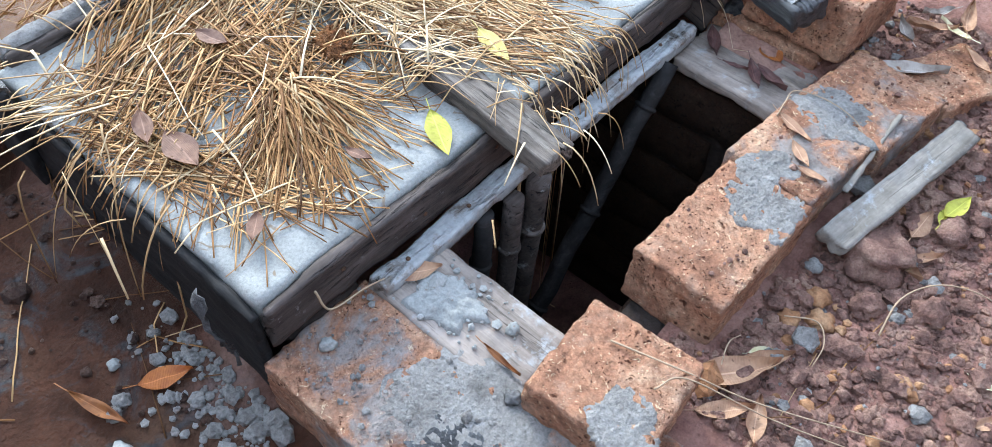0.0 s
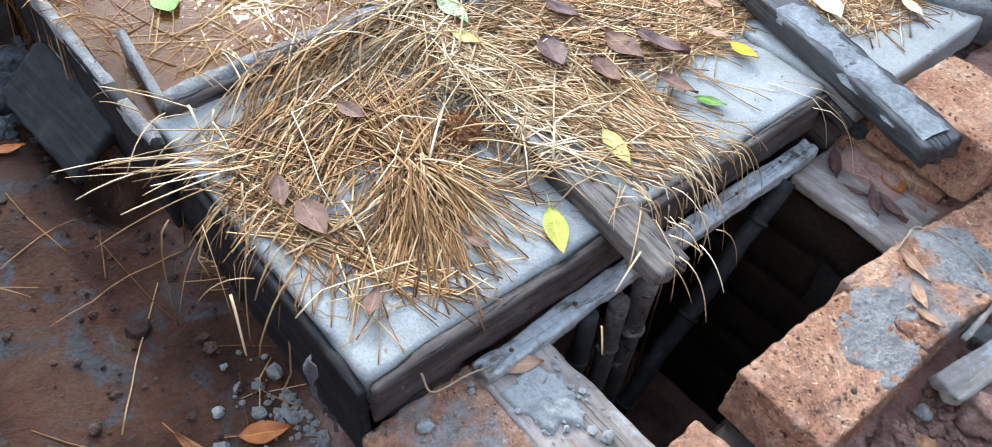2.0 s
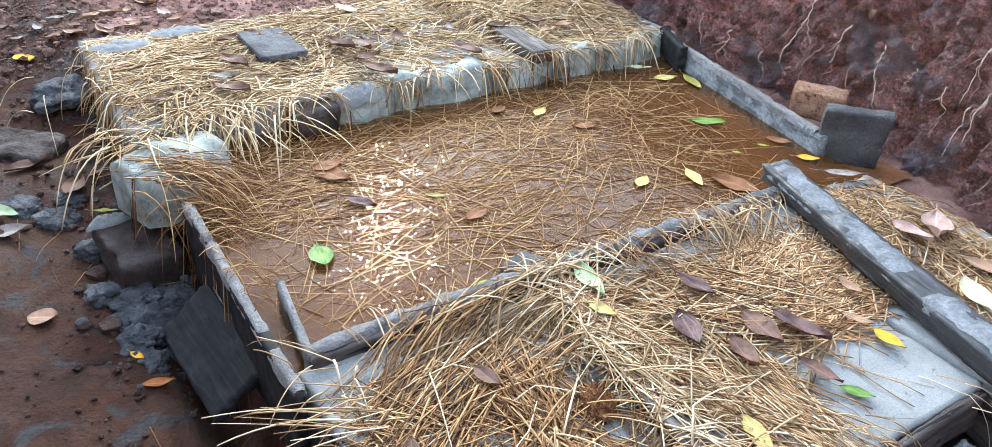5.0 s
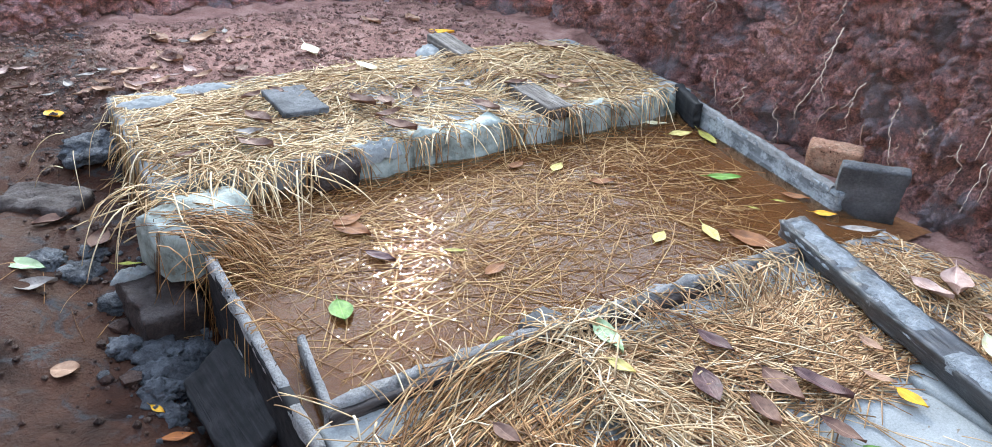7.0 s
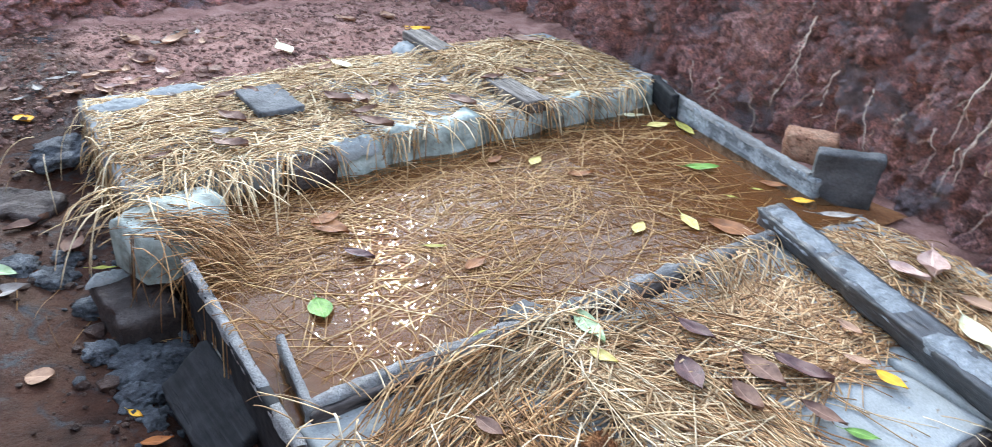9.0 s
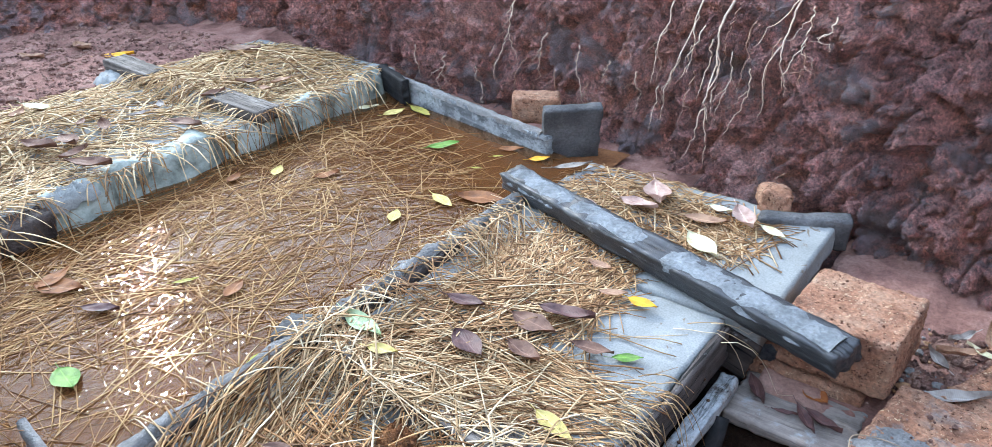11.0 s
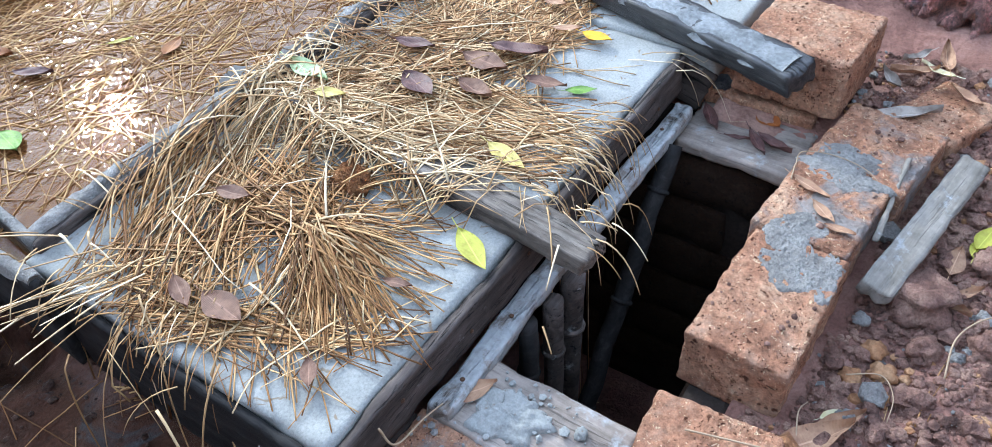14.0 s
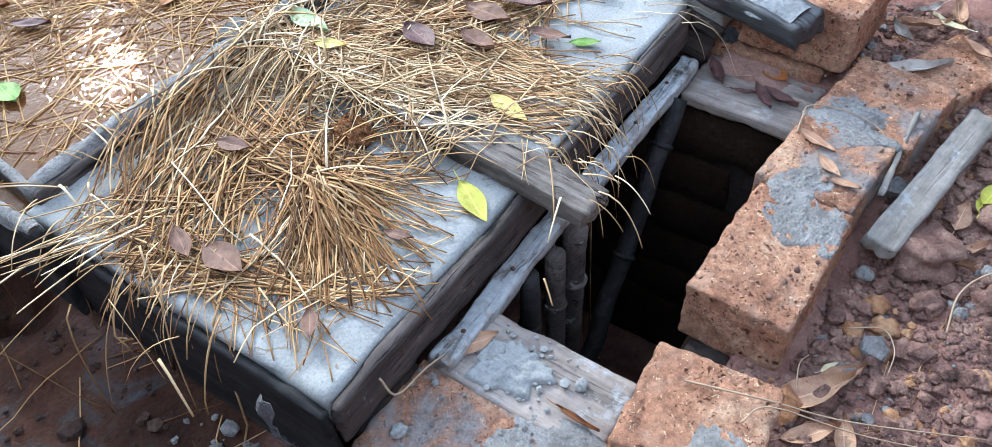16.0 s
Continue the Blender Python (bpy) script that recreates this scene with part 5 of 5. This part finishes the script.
# stray stalks in the mud and on the blocks
s = Straw(7)
s.patch(16, -0.25, 0.5, 0.2, 0.5, 120, 50, 0.3, 0.0, 0, 0.1, 0.0018)
s.patch(20, -0.4, 2.3, 0.3, 0.6, 60, 60, 0.24, 0.0, 0, 0.1, 0.0018)
s.patch(10, 0.6, -0.72, 0.3, 0.1, -20, 50, 0.26, 0.0, 0, 0.1, 0.0015)
s.patch(6, 0.2, -0.2, 0.15, 0.15, -20, 60, 0.14, 0.0, 0, 0.1, 0.0014)
s.finish("stray straw stalks on mud and soil", STRAW)


# ---- roots in the bank ----
def face_point(s, v):
    """The bank's face, evened out."""
    q = Vector((0, 0, 0))
    for a in (-0.005, 0.0, 0.005):
        for c in (-0.03, 0.0, 0.03):
            q += bank_point(s + a, max(0.02, min(1.0, v + c))) / 9
    d = bank_line(s + 0.004) - bank_line(s - 0.004)
    return q - Vector((d.y, -d.x, 0)).normalized() * 0.058


def root_line(s0, v0, drop, drift, seed, n=26):
    pts = []
    for k in range(n + 1):
        t = k / n
        q = face_point(s0 + drift * t + 0.002 * noise.noise(Vector((t * 2.2, seed * 1.3, 0))), v0 - drop * t)
        pts.append(q + 0.012 * Vector([noise.noise(Vector((t * 5, seed, c))) for c in (1, 2, 3)]) + 0.004 * Vector([noise.noise(Vector((t * 17, seed, c))) for c in (4, 5, 6)]))
    return pts


def root(s0, v0, drop, drift, r, seed, branches, mat, label):
    pts = root_line(s0, v0, drop, drift, seed)
    ob = base_of("root", Matrix.Translation(pts[0]), label, "root", "roots in the bank")
    v, f = tube([p - pts[0] for p in pts], [0.85 * r * (1.1 - 0.8 * k / 26) for k in range(27)], 6)
    part("stem", mesh_of("stem", v, f, mat), ob)
    for b in range(branches):
        k = 4 + (7 * b + 3 * seed) % 15
        side = 1 if (b + seed) % 2 else -1
        t = k / 26
        bp = root_line(s0 + drift * t, v0 - drop * t, drop * 0.35, side * 0.005, seed + 31 + b, 12)
        bp = [p - bp[0] + pts[k] for p in bp]
        v, f = tube([p - pts[0] for p in bp], [r * 0.55 * (1.1 - 0.85 * i / 12) for i in range(13)], 5)
        part("rootlet", mesh_of("rootlet", v, f, mat), ob)


for s0, v0, drop, drift, r, br in ((0.262, 0.72, 0.5, -0.01, 0.0055, 3), (0.276, 0.75, 0.45, 0.004, 0.0045, 2), (0.287, 0.7, 0.3, 0.003, 0.004, 1), (0.235, 0.8, 0.4, 0.006, 0.0045, 2),
                                   (0.345, 0.62, 0.34, 0.006, 0.0035, 3), (0.43, 0.9, 0.3, 0.004, 0.004, 1), (0.3, 0.98, 0.22, 0.003, 0.0035, 2), (0.36, 0.98, 0.2, -0.004, 0.004, 2)):
    root(s0, v0, drop, drift, r, int(s0 * 1000), br, ROOT, "pale branching root hanging down the bank")
for k in range(34):
    s0 = 0.225 + 0.2 * ((k * 0.618) % 1) ** 1.3
    root(s0, 0.3 + 0.5 * ((k * 0.37) % 1), 0.08 + 0.16 * ((k * 0.77) % 1), 0.004 * math.sin(k * 1.9), 0.002 + 0.0016 * ((k * 0.53) % 1), k, k % 3, ROOT if k % 2 else ROOT_BROWN, "fine root hanging in the bank")


def twig(label, r, *pts):
    """A thin bent stem through a few points."""
    p = [Vector(q) for q in pts]
    p = [2 * p[0] - p[1]] + p + [2 * p[-1] - p[-2]]
    out = []
    for i in range(1, len(p) - 2):
        for s_ in range(8):
            t = s_ / 8
            out.append(0.5 * (2 * p[i] + (p[i + 1] - p[i - 1]) * t + (2 * p[i - 1] - 5 * p[i] + 4 * p[i + 1] - p[i + 2]) * t * t + (3 * p[i] - p[i - 1] - 3 * p[i + 1] + p[i + 2]) * t ** 3))
    out.append(p[-2])
    v, f = tube([q - out[0] for q in out], [r * (1.1 - 0.5 * i / len(out)) for i in range(len(out))], 6)
    thing("twig", mesh_of("twig", v, f, TWIG), Matrix.Translation(out[0]), label, "twig", "twigs")


twig("thin dry vine trailing over the blocks", 0.0014, (1.06, -0.385, -0.064), (1.11, -0.378, -0.063), (1.161, -0.378, -0.062), (1.182, -0.448, -0.063), (1.158, -0.529, -0.064), (1.1, -0.585, -0.085))
twig("grey rootlet looping over the soil", 0.0018, (0.78, -0.786, -0.17), (0.861, -0.782, -0.145), (0.929, -0.817, -0.135), (0.973, -0.876, -0.14), (1.0, -0.96, -0.16))
twig("pale rootlet curled on the soil", 0.0014, (0.694, -0.632, -0.165), (0.716, -0.686, -0.155), (0.68, -0.717, -0.155), (0.632, -0.722, -0.17))
twig("pale rootlet curled on the soil", 0.0015, (0.512, -0.6, -0.17), (0.56, -0.585, -0.15), (0.6, -0.592, -0.165))
twig("long pale stalk across the corner block", 0.0017, (0.355, -0.447, -0.043), (0.39, -0.57, -0.044), (0.465, -0.69, -0.11), (0.577, -0.888, -0.15))
twig("long pale stalk across the corner block", 0.0015, (0.33, -0.55, -0.043), (0.38, -0.58, -0.042), (0.46, -0.72, -0.12), (0.54, -0.9, -0.15))
twig("dry stem hanging beside the slab corner", 0.0022, (0.09, -0.03, -0.03), (0.1, -0.05, -0.075), (0.17, -0.055, -0.085), (0.215, -0.06, -0.095))


# ---- fallen leaves ----
LEAF_WORDS = {"brown": "dry brown leaf", "purple": "dark purple-brown leaf", "tan": "dry tan leaf", "pale": "pale cream leaf", "pink": "faded pinkish leaf", "grey": "curled grey leaf",
              "rust": "rust-red decaying leaf", "orange": "bright orange leaf", "yellow": "bright orange-yellow leaf", "straw_yellow": "faded straw-yellow leaf", "yellow_green": "yellow-green leaf", "green": "fresh green leaf",
              "pale_green": "pale green leaf", "olive": "olive wet leaf"}
leaf_count = [0]


def bed_of(x, y):
    if -0.44 > y > -0.63 and 0.55 < x < 1.4 or y > -0.44 and y < -0.36 and 0.56 < x < 1.4:
        return "laterite block"
    if y < -0.02 and x < 1.4:
        return "soil" if y < -0.6 else "ledge"
    if y < 0.8 and -0.02 < x < 1.95:
        return "slab"
    if 0.8 <= y < 2.1 and x > 0:
        return "water"
    if 2.1 <= y < 3.2 and x > -0.1:
        return "straw"
    return "mud" if x < 0 else "soil"


def fallen_leaf(kind, x, y, z, length, width, head, curl):
    leaf_count[0] += 1
    length *= 1.2 if kind in ("brown", "purple", "tan", "pink") else 1.05
    k = leaf_count[0]
    if kind in ("brown", "purple") and curl < 0.2:
        curl, width = 0.12 + 0.3 * (k * 0.37 % 1), width * (0.8 + 0.3 * (k * 0.61 % 1))
    bed = bed_of(x, y)
    if bed in ("mud", "soil"):
        z = gz(x, y) + 0.012
    elif bed == "slab" or bed == "straw":
        z = max(z, support(x, y) + 1.05 * mound(x, y) + 0.006)
    n, m = 12, 4
    verts, faces, uvs = [], [], []
    for i in range(n + 1):
        t = i / n
        half = 0.5 * width * length * (math.sin(math.pi * t ** 0.9) ** (0.7 if width >= 0.6 else 1.05) * (1.08 - 0.12 * t) + 0.012)
        for j in range(-m, m + 1):
            q = j / m
            w = half * q * (1 + 0.06 * noise.noise(Vector((t * 7, q, k))))
            u = (t - 0.5) * length
            lift = curl * length * (0.5 * (t - 0.5) ** 2 + 0.35 * width * q * q * (0.4 + t)) + 0.07 * length * noise.noise(Vector((t * 3.5, q * 1.6, k * 1.7))) * (0.4 + curl)
            verts.append((u, w * (1 - 0.3 * curl * abs(q)), lift + 0.012 * length * abs(q) ** 0.7))
            uvs.append((t * 5, q))
    row = 2 * m + 1
    for i in range(n):
        for j in range(2 * m):
            faces.append((i * row + j, (i + 1) * row + j, (i + 1) * row + j + 1, i * row + j + 1))
    tilt = 0 if bed == "water" else 4
    ob = base_of("fallen_leaf", pose(x, y, z, tilt * math.sin(k * 2.3), tilt * math.sin(k * 1.1), head), LEAF_WORDS[kind] + " lying on the " + bed, "leaf", "fallen leaves")
    me = mesh_of("blade", verts, faces, LEAF[kind])
    layer = me.uv_layers.new(name="UVMap")
    for lp in me.loops:
        layer.data[lp.index].uv = uvs[lp.vertex_index]
    part("blade", me, ob)
    z0, base = verts[m][2], 0
    verts, faces = [], []
    r = 0.006 * length + 0.0004
    for t, dz in ((0.0, 0.0), (0.12, 0.01), (0.24, 0.03)):
        for c in (0, 1, 2):
            verts.append((-0.5 * length - t * length, r * math.cos(2.1 * c), z0 + dz * length + r * math.sin(2.1 * c)))
    for i in range(2):
        for c in range(3):
            faces.append((base + i * 3 + c, base + i * 3 + (c + 1) % 3, base + i * 3 + 3 + (c + 1) % 3, base + i * 3 + 3 + c))
    part("stalk", mesh_of("stalk", verts, faces, LEAF[kind]), ob)


fallen_leaf("yellow_green", 0.471, 0.046, 0.012, 0.116, 0.4, -120, 0.1)
fallen_leaf("brown", 0.099, 0.440, 0.020, 0.078, 0.5, -115, 0.12)
fallen_leaf("brown", 0.115, 0.346, 0.020, 0.098, 0.5, -96, 0.12)
fallen_leaf("brown", 0.090, 0.110, 0.020, 0.057, 0.5, -136, 0.12)
fallen_leaf("brown", 0.323, 0.107, 0.020, 0.053, 0.5, -80, 0.12)
fallen_leaf("brown", 0.337, 0.551, 0.020, 0.070, 0.5, -76, 0.12)
fallen_leaf("brown", 1.008, 0.206, 0.020, 0.092, 0.5, -77, 0.12)
fallen_leaf("brown", 0.905, 0.337, 0.020, 0.095, 0.5, -102, 0.12)
fallen_leaf("brown", 1.014, 0.381, 0.020, 0.123, 0.5, -97, 0.12)
fallen_leaf("purple", 1.093, 0.332, 0.025, 0.137, 0.5, -84, 0.12)
fallen_leaf("purple", 0.851, 0.465, 0.025, 0.113, 0.5, -112, 0.12)
fallen_leaf("purple", 0.995, 0.586, 0.025, 0.097, 0.5, -79, 0.12)
fallen_leaf("straw_yellow", 0.732, 0.137, 0.020, 0.11, 0.42, -105, 0.1)
fallen_leaf("yellow", 1.254, 0.198, 0.020, 0.080, 0.5, -89, 0.1)
fallen_leaf("green", 1.038, 0.124, 0.008, 0.072, 0.45, -61, 0.1)
fallen_leaf("pale_green", 0.738, 0.711, 0.050, 0.165, 0.35, -103, 0.25)
fallen_leaf("straw_yellow", 0.682, 0.590, 0.040, 0.082, 0.42, -74, 0.25)
fallen_leaf("orange", 1.344, -0.247, -0.140, 0.068, 0.8, -112, 0.1)
fallen_leaf("purple", 1.236, -0.205, -0.140, 0.053, 0.3, -74, 0.6)
fallen_leaf("purple", 1.238, -0.256, -0.140, 0.089, 0.3, -140, 0.6)
fallen_leaf("purple", 1.252, -0.293, -0.140, 0.091, 0.3, -115, 0.6)
fallen_leaf("purple", 1.274, -0.123, -0.140, 0.108, 0.3, -145, 0.6)
fallen_leaf("tan", 0.273, -0.086, -0.110, 0.077, 0.45, -32, 0.25)
fallen_leaf("tan", 1.050, -0.430, -0.062, 0.077, 0.35, -108, 0.25)
fallen_leaf("tan", 0.987, -0.476, -0.062, 0.063, 0.35, -127, 0.25)
fallen_leaf("tan", 0.952, -0.520, -0.062, 0.053, 0.35, -91, 0.25)
fallen_leaf("grey", 1.466, -0.535, -0.100, 0.150, 0.35, -65, 0.5)
fallen_leaf("tan", 0.972, -0.750, -0.130, 0.091, 0.4, -118, 0.7)
fallen_leaf("tan", 1.026, -0.782, -0.130, 0.060, 0.4, -43, 0.7)
fallen_leaf("yellow_green", 1.153, -0.774, -0.140, 0.082, 0.42, -6, 0.25)
fallen_leaf("tan", 1.095, -0.741, -0.140, 0.087, 0.42, -3, 0.25)
fallen_leaf("tan", 0.521, -0.619, -0.190, 0.144, 0.4, -41, 0.6)
fallen_leaf("tan", 0.451, -0.645, -0.190, 0.087, 0.4, -48, 0.6)
fallen_leaf("tan", 0.590, -0.650, -0.190, 0.097, 0.4, -37, 0.6)
fallen_leaf("tan", 0.472, -0.698, -0.190, 0.083, 0.4, 21, 0.6)
fallen_leaf("tan", 0.729, -1.002, -0.190, 0.056, 0.4, -30, 0.6)
fallen_leaf("pale", 0.609, -0.635, -0.180, 0.046, 0.45, -39, 0.4)
fallen_leaf("pale", 0.811, -0.974, -0.180, 0.043, 0.45, -95, 0.4)
fallen_leaf("purple", 0.512, -0.643, -0.180, 0.047, 0.5, -7, 0.12)
fallen_leaf("yellow_green", 1.184, -0.780, -0.170, 0.093, 0.42, -13, 0.25)
fallen_leaf("yellow_green", 0.544, -0.605, -0.190, 0.036, 0.42, -42, 0.25)
fallen_leaf("rust", 0.240, -0.316, -0.120, 0.081, 0.18, -93, 0.8)
fallen_leaf("green", 0.234, 1.26, -0.036, 0.105, 0.62, -100, 0.1)
fallen_leaf("green", 1.901, 1.433, -0.037, 0.129, 0.5, -34, 0.1)
fallen_leaf("straw_yellow", 1.336, 1.175, -0.038, 0.085, 0.5, 30, 0.1)
fallen_leaf("straw_yellow", 1.514, 1.113, -0.038, 0.125, 0.36, -109, 0.1)
fallen_leaf("straw_yellow", 2.077, 1.873, -0.038, 0.108, 0.5, -17, 0.1)
fallen_leaf("yellow", 1.997, 1.028, -0.038, 0.083, 0.5, -44, 0.1)
fallen_leaf("straw_yellow", 1.362, 1.816, -0.038, 0.09, 0.5, 35, 0.1)
fallen_leaf("yellow_green", 0.554, 0.927, -0.038, 0.065, 0.5, 17, 0.1)
fallen_leaf("pale", 2.056, 2.016, -0.036, 0.096, 0.5, -34, 0.25)
fallen_leaf("rust", 1.605, 1.006, -0.040, 0.182, 0.5, -73, 0.15)
fallen_leaf("rust", 0.445, 1.706, -0.040, 0.164, 0.5, -65, 0.15)
fallen_leaf("rust", 0.737, 1.257, -0.040, 0.094, 0.5, 20, 0.15)
fallen_leaf("rust", 1.231, 1.910, -0.040, 0.086, 0.5, 21, 0.15)
fallen_leaf("rust", 1.442, 1.627, -0.040, 0.103, 0.5, -19, 0.15)
fallen_leaf("rust", 2.021, 1.181, -0.040, 0.098, 0.5, -60, 0.15)
fallen_leaf("olive", 0.684, 1.417, -0.040, 0.072, 0.3, -33, 0.1)
fallen_leaf("olive", 1.801, 1.186, -0.040, 0.046, 0.3, -60, 0.1)
fallen_leaf("olive", 2.156, 1.785, -0.040, 0.167, 0.3, -108, 0.1)
fallen_leaf("olive", 1.934, 1.184, -0.040, 0.045, 0.3, -47, 0.1)
fallen_leaf("yellow_green", 2.025, 0.678, 0.050, 0.094, 0.5, -32, 0.25)
fallen_leaf("grey", 1.895, 0.816, 0.020, 0.148, 0.3, -40, 0.25)
fallen_leaf("pale", 1.630, 0.197, 0.015, 0.145, 0.5, -123, 0.2)
fallen_leaf("pale", 1.807, 0.052, 0.020, 0.094, 0.4, -112, 0.25)
fallen_leaf("pale", 1.868, 0.239, 0.020, 0.083, 0.4, -95, 0.25)
fallen_leaf("pink", 1.832, 0.446, 0.030, 0.169, 0.5, -148, 0.4)
fallen_leaf("pink", 1.736, 0.465, 0.030, 0.119, 0.5, -94, 0.4)
fallen_leaf("pink", 1.830, 0.147, 0.030, 0.124, 0.5, -140, 0.4)
fallen_leaf("pink", 1.639, 0.597, 0.030, 0.094, 0.5, -108, 0.4)
fallen_leaf("tan", 1.772, 0.248, 0.020, 0.117, 0.4, -72, 0.25)
fallen_leaf("tan", 1.356, 0.385, 0.020, 0.070, 0.4, -98, 0.25)
fallen_leaf("tan", 1.252, 0.285, 0.020, 0.070, 0.4, -73, 0.25)
fallen_leaf("yellow", 1.779, 3.627, 0.060, 0.173, 0.5, -45, 0.25)
fallen_leaf("pale", 0.934, 3.462, 0.090, 0.200, 0.45, -92, 0.25)
fallen_leaf("pale", 1.051, 2.994, 0.090, 0.154, 0.45, -75, 0.25)
fallen_leaf("brown", 0.380, 2.498, 0.100, 0.150, 0.45, -72, 0.4)
fallen_leaf("brown", 0.291, 2.234, 0.100, 0.150, 0.45, -60, 0.4)
fallen_leaf("brown", 0.911, 2.454, 0.100, 0.150, 0.45, -99, 0.4)
fallen_leaf("brown", 0.828, 2.513, 0.100, 0.150, 0.45, -73, 0.4)
fallen_leaf("brown", 0.838, 2.181, 0.100, 0.150, 0.45, -58, 0.4)
fallen_leaf("brown", 1.269, 2.234, 0.100, 0.137, 0.45, -72, 0.4)
fallen_leaf("brown", 1.997, 2.792, 0.100, 0.190, 0.45, -80, 0.4)
fallen_leaf("tan", -0.086, 3.364, 0.050, 0.128, 0.4, -56, 0.4)
fallen_leaf("tan", 0.349, 3.320, 0.050, 0.093, 0.4, 24, 0.4)
fallen_leaf("tan", 0.034, 3.277, 0.050, 0.151, 0.4, -78, 0.4)
fallen_leaf("tan", 0.153, 3.288, 0.050, 0.106, 0.4, 39, 0.4)
fallen_leaf("tan", 0.277, 3.708, 0.050, 0.200, 0.4, -69, 0.4)
fallen_leaf("tan", 1.535, 4.075, 0.050, 0.194, 0.4, -83, 0.4)
fallen_leaf("tan", 1.784, 3.995, 0.050, 0.200, 0.4, -99, 0.4)
fallen_leaf("tan", 1.401, 5.264, 0.050, 0.200, 0.4, 45, 0.4)
fallen_leaf("tan", 0.304, 4.886, 0.100, 0.200, 0.4, -89, 0.4)
fallen_leaf("tan", 0.306, 4.125, 0.100, 0.200, 0.4, -80, 0.4)
fallen_leaf("tan", 0.518, 4.035, 0.100, 0.200, 0.4, 42, 0.4)
fallen_leaf("yellow", -0.303, 3.337, -0.100, 0.130, 0.6, -77, 0.15)
fallen_leaf("pale_green", -0.519, 2.165, -0.160, 0.192, 0.3, -52, 0.1)
fallen_leaf("tan", -0.465, 1.625, -0.200, 0.069, 0.95, -28, 0.2)
fallen_leaf("orange", -0.245, 1.238, -0.240, 0.081, 0.45, -11, 0.25)
fallen_leaf("yellow", -0.271, 1.349, -0.240, 0.052, 0.42, -59, 0.25)
fallen_leaf("yellow_green", -0.215, 2.075, -0.020, 0.086, 0.25, -27, 0.25)
fallen_leaf("orange", -0.137, 0.153, -0.220, 0.095, 0.5, -30, 0.3)
fallen_leaf("rust", -0.249, 0.183, -0.220, 0.137, 0.2, -76, 0.6)
fallen_leaf("grey", 1.560, -0.470, -0.075, 0.090, 0.35, 40, 0.7)
fallen_leaf("tan", 1.620, -0.510, -0.075, 0.100, 0.3, 120, 0.8)
fallen_leaf("pale", 1.640, -0.560, -0.070, 0.090, 0.3, 70, 0.7)
fallen_leaf("tan", 1.700, -0.570, -0.070, 0.110, 0.35, 15, 0.8)
fallen_leaf("grey", 1.680, -0.500, -0.070, 0.100, 0.3, 150, 0.8)
fallen_leaf("tan", 1.590, -0.640, -0.085, 0.080, 0.35, 60, 0.5)

fallen_leaf("rust", 0.46, 1.765, -0.036, 0.12, 0.5, 20, 0.1)
fallen_leaf("purple", 0.451, 1.483, -0.036, 0.1, 0.5, -60, 0.1)
fallen_leaf("brown", 0.86, 2.32, 0.1, 0.11, 0.45, 15, 0.4)
fallen_leaf("brown", 1.08, 2.5, 0.1, 0.1, 0.45, 70, 0.4)
fallen_leaf("grey", 0.3, 2.35, 0.1, 0.11, 0.45, -30, 0.4)
fallen_leaf("brown", 1.75, 2.45, 0.1, 0.1, 0.45, 130, 0.4)
fallen_leaf("tan", 0.95, 2.95, 0.1, 0.1, 0.45, 40, 0.4)
fallen_leaf("brown", -0.28, 2.25, 0, 0.13, 0.5, 65, 0.4)
fallen_leaf("brown", -0.4, 2.45, 0, 0.13, 0.5, 15, 0.4)
fallen_leaf("grey", -0.5, 2.05, 0, 0.14, 0.5, -20, 0.3)

for k in range(34):
    fallen_leaf(("grey", "tan", "pink", "brown")[k % 4], -0.75 + 1.5 * (k * 0.618 % 1), 3.2 + 1.0 * (k * 0.37 % 1), 0, 0.07 + 0.05 * (k * 0.29 % 1), 0.42, k * 77, 0.4)
for k in range(12):
    fallen_leaf(("brown", "grey", "brown", "tan")[k % 4], 0.05 + 2.1 * (k * 0.618 % 1), 2.25 + 0.75 * (k * 0.37 % 1), 0.1, 0.07 + 0.03 * (k * 0.29 % 1), 0.42, k * 57, 0.4)
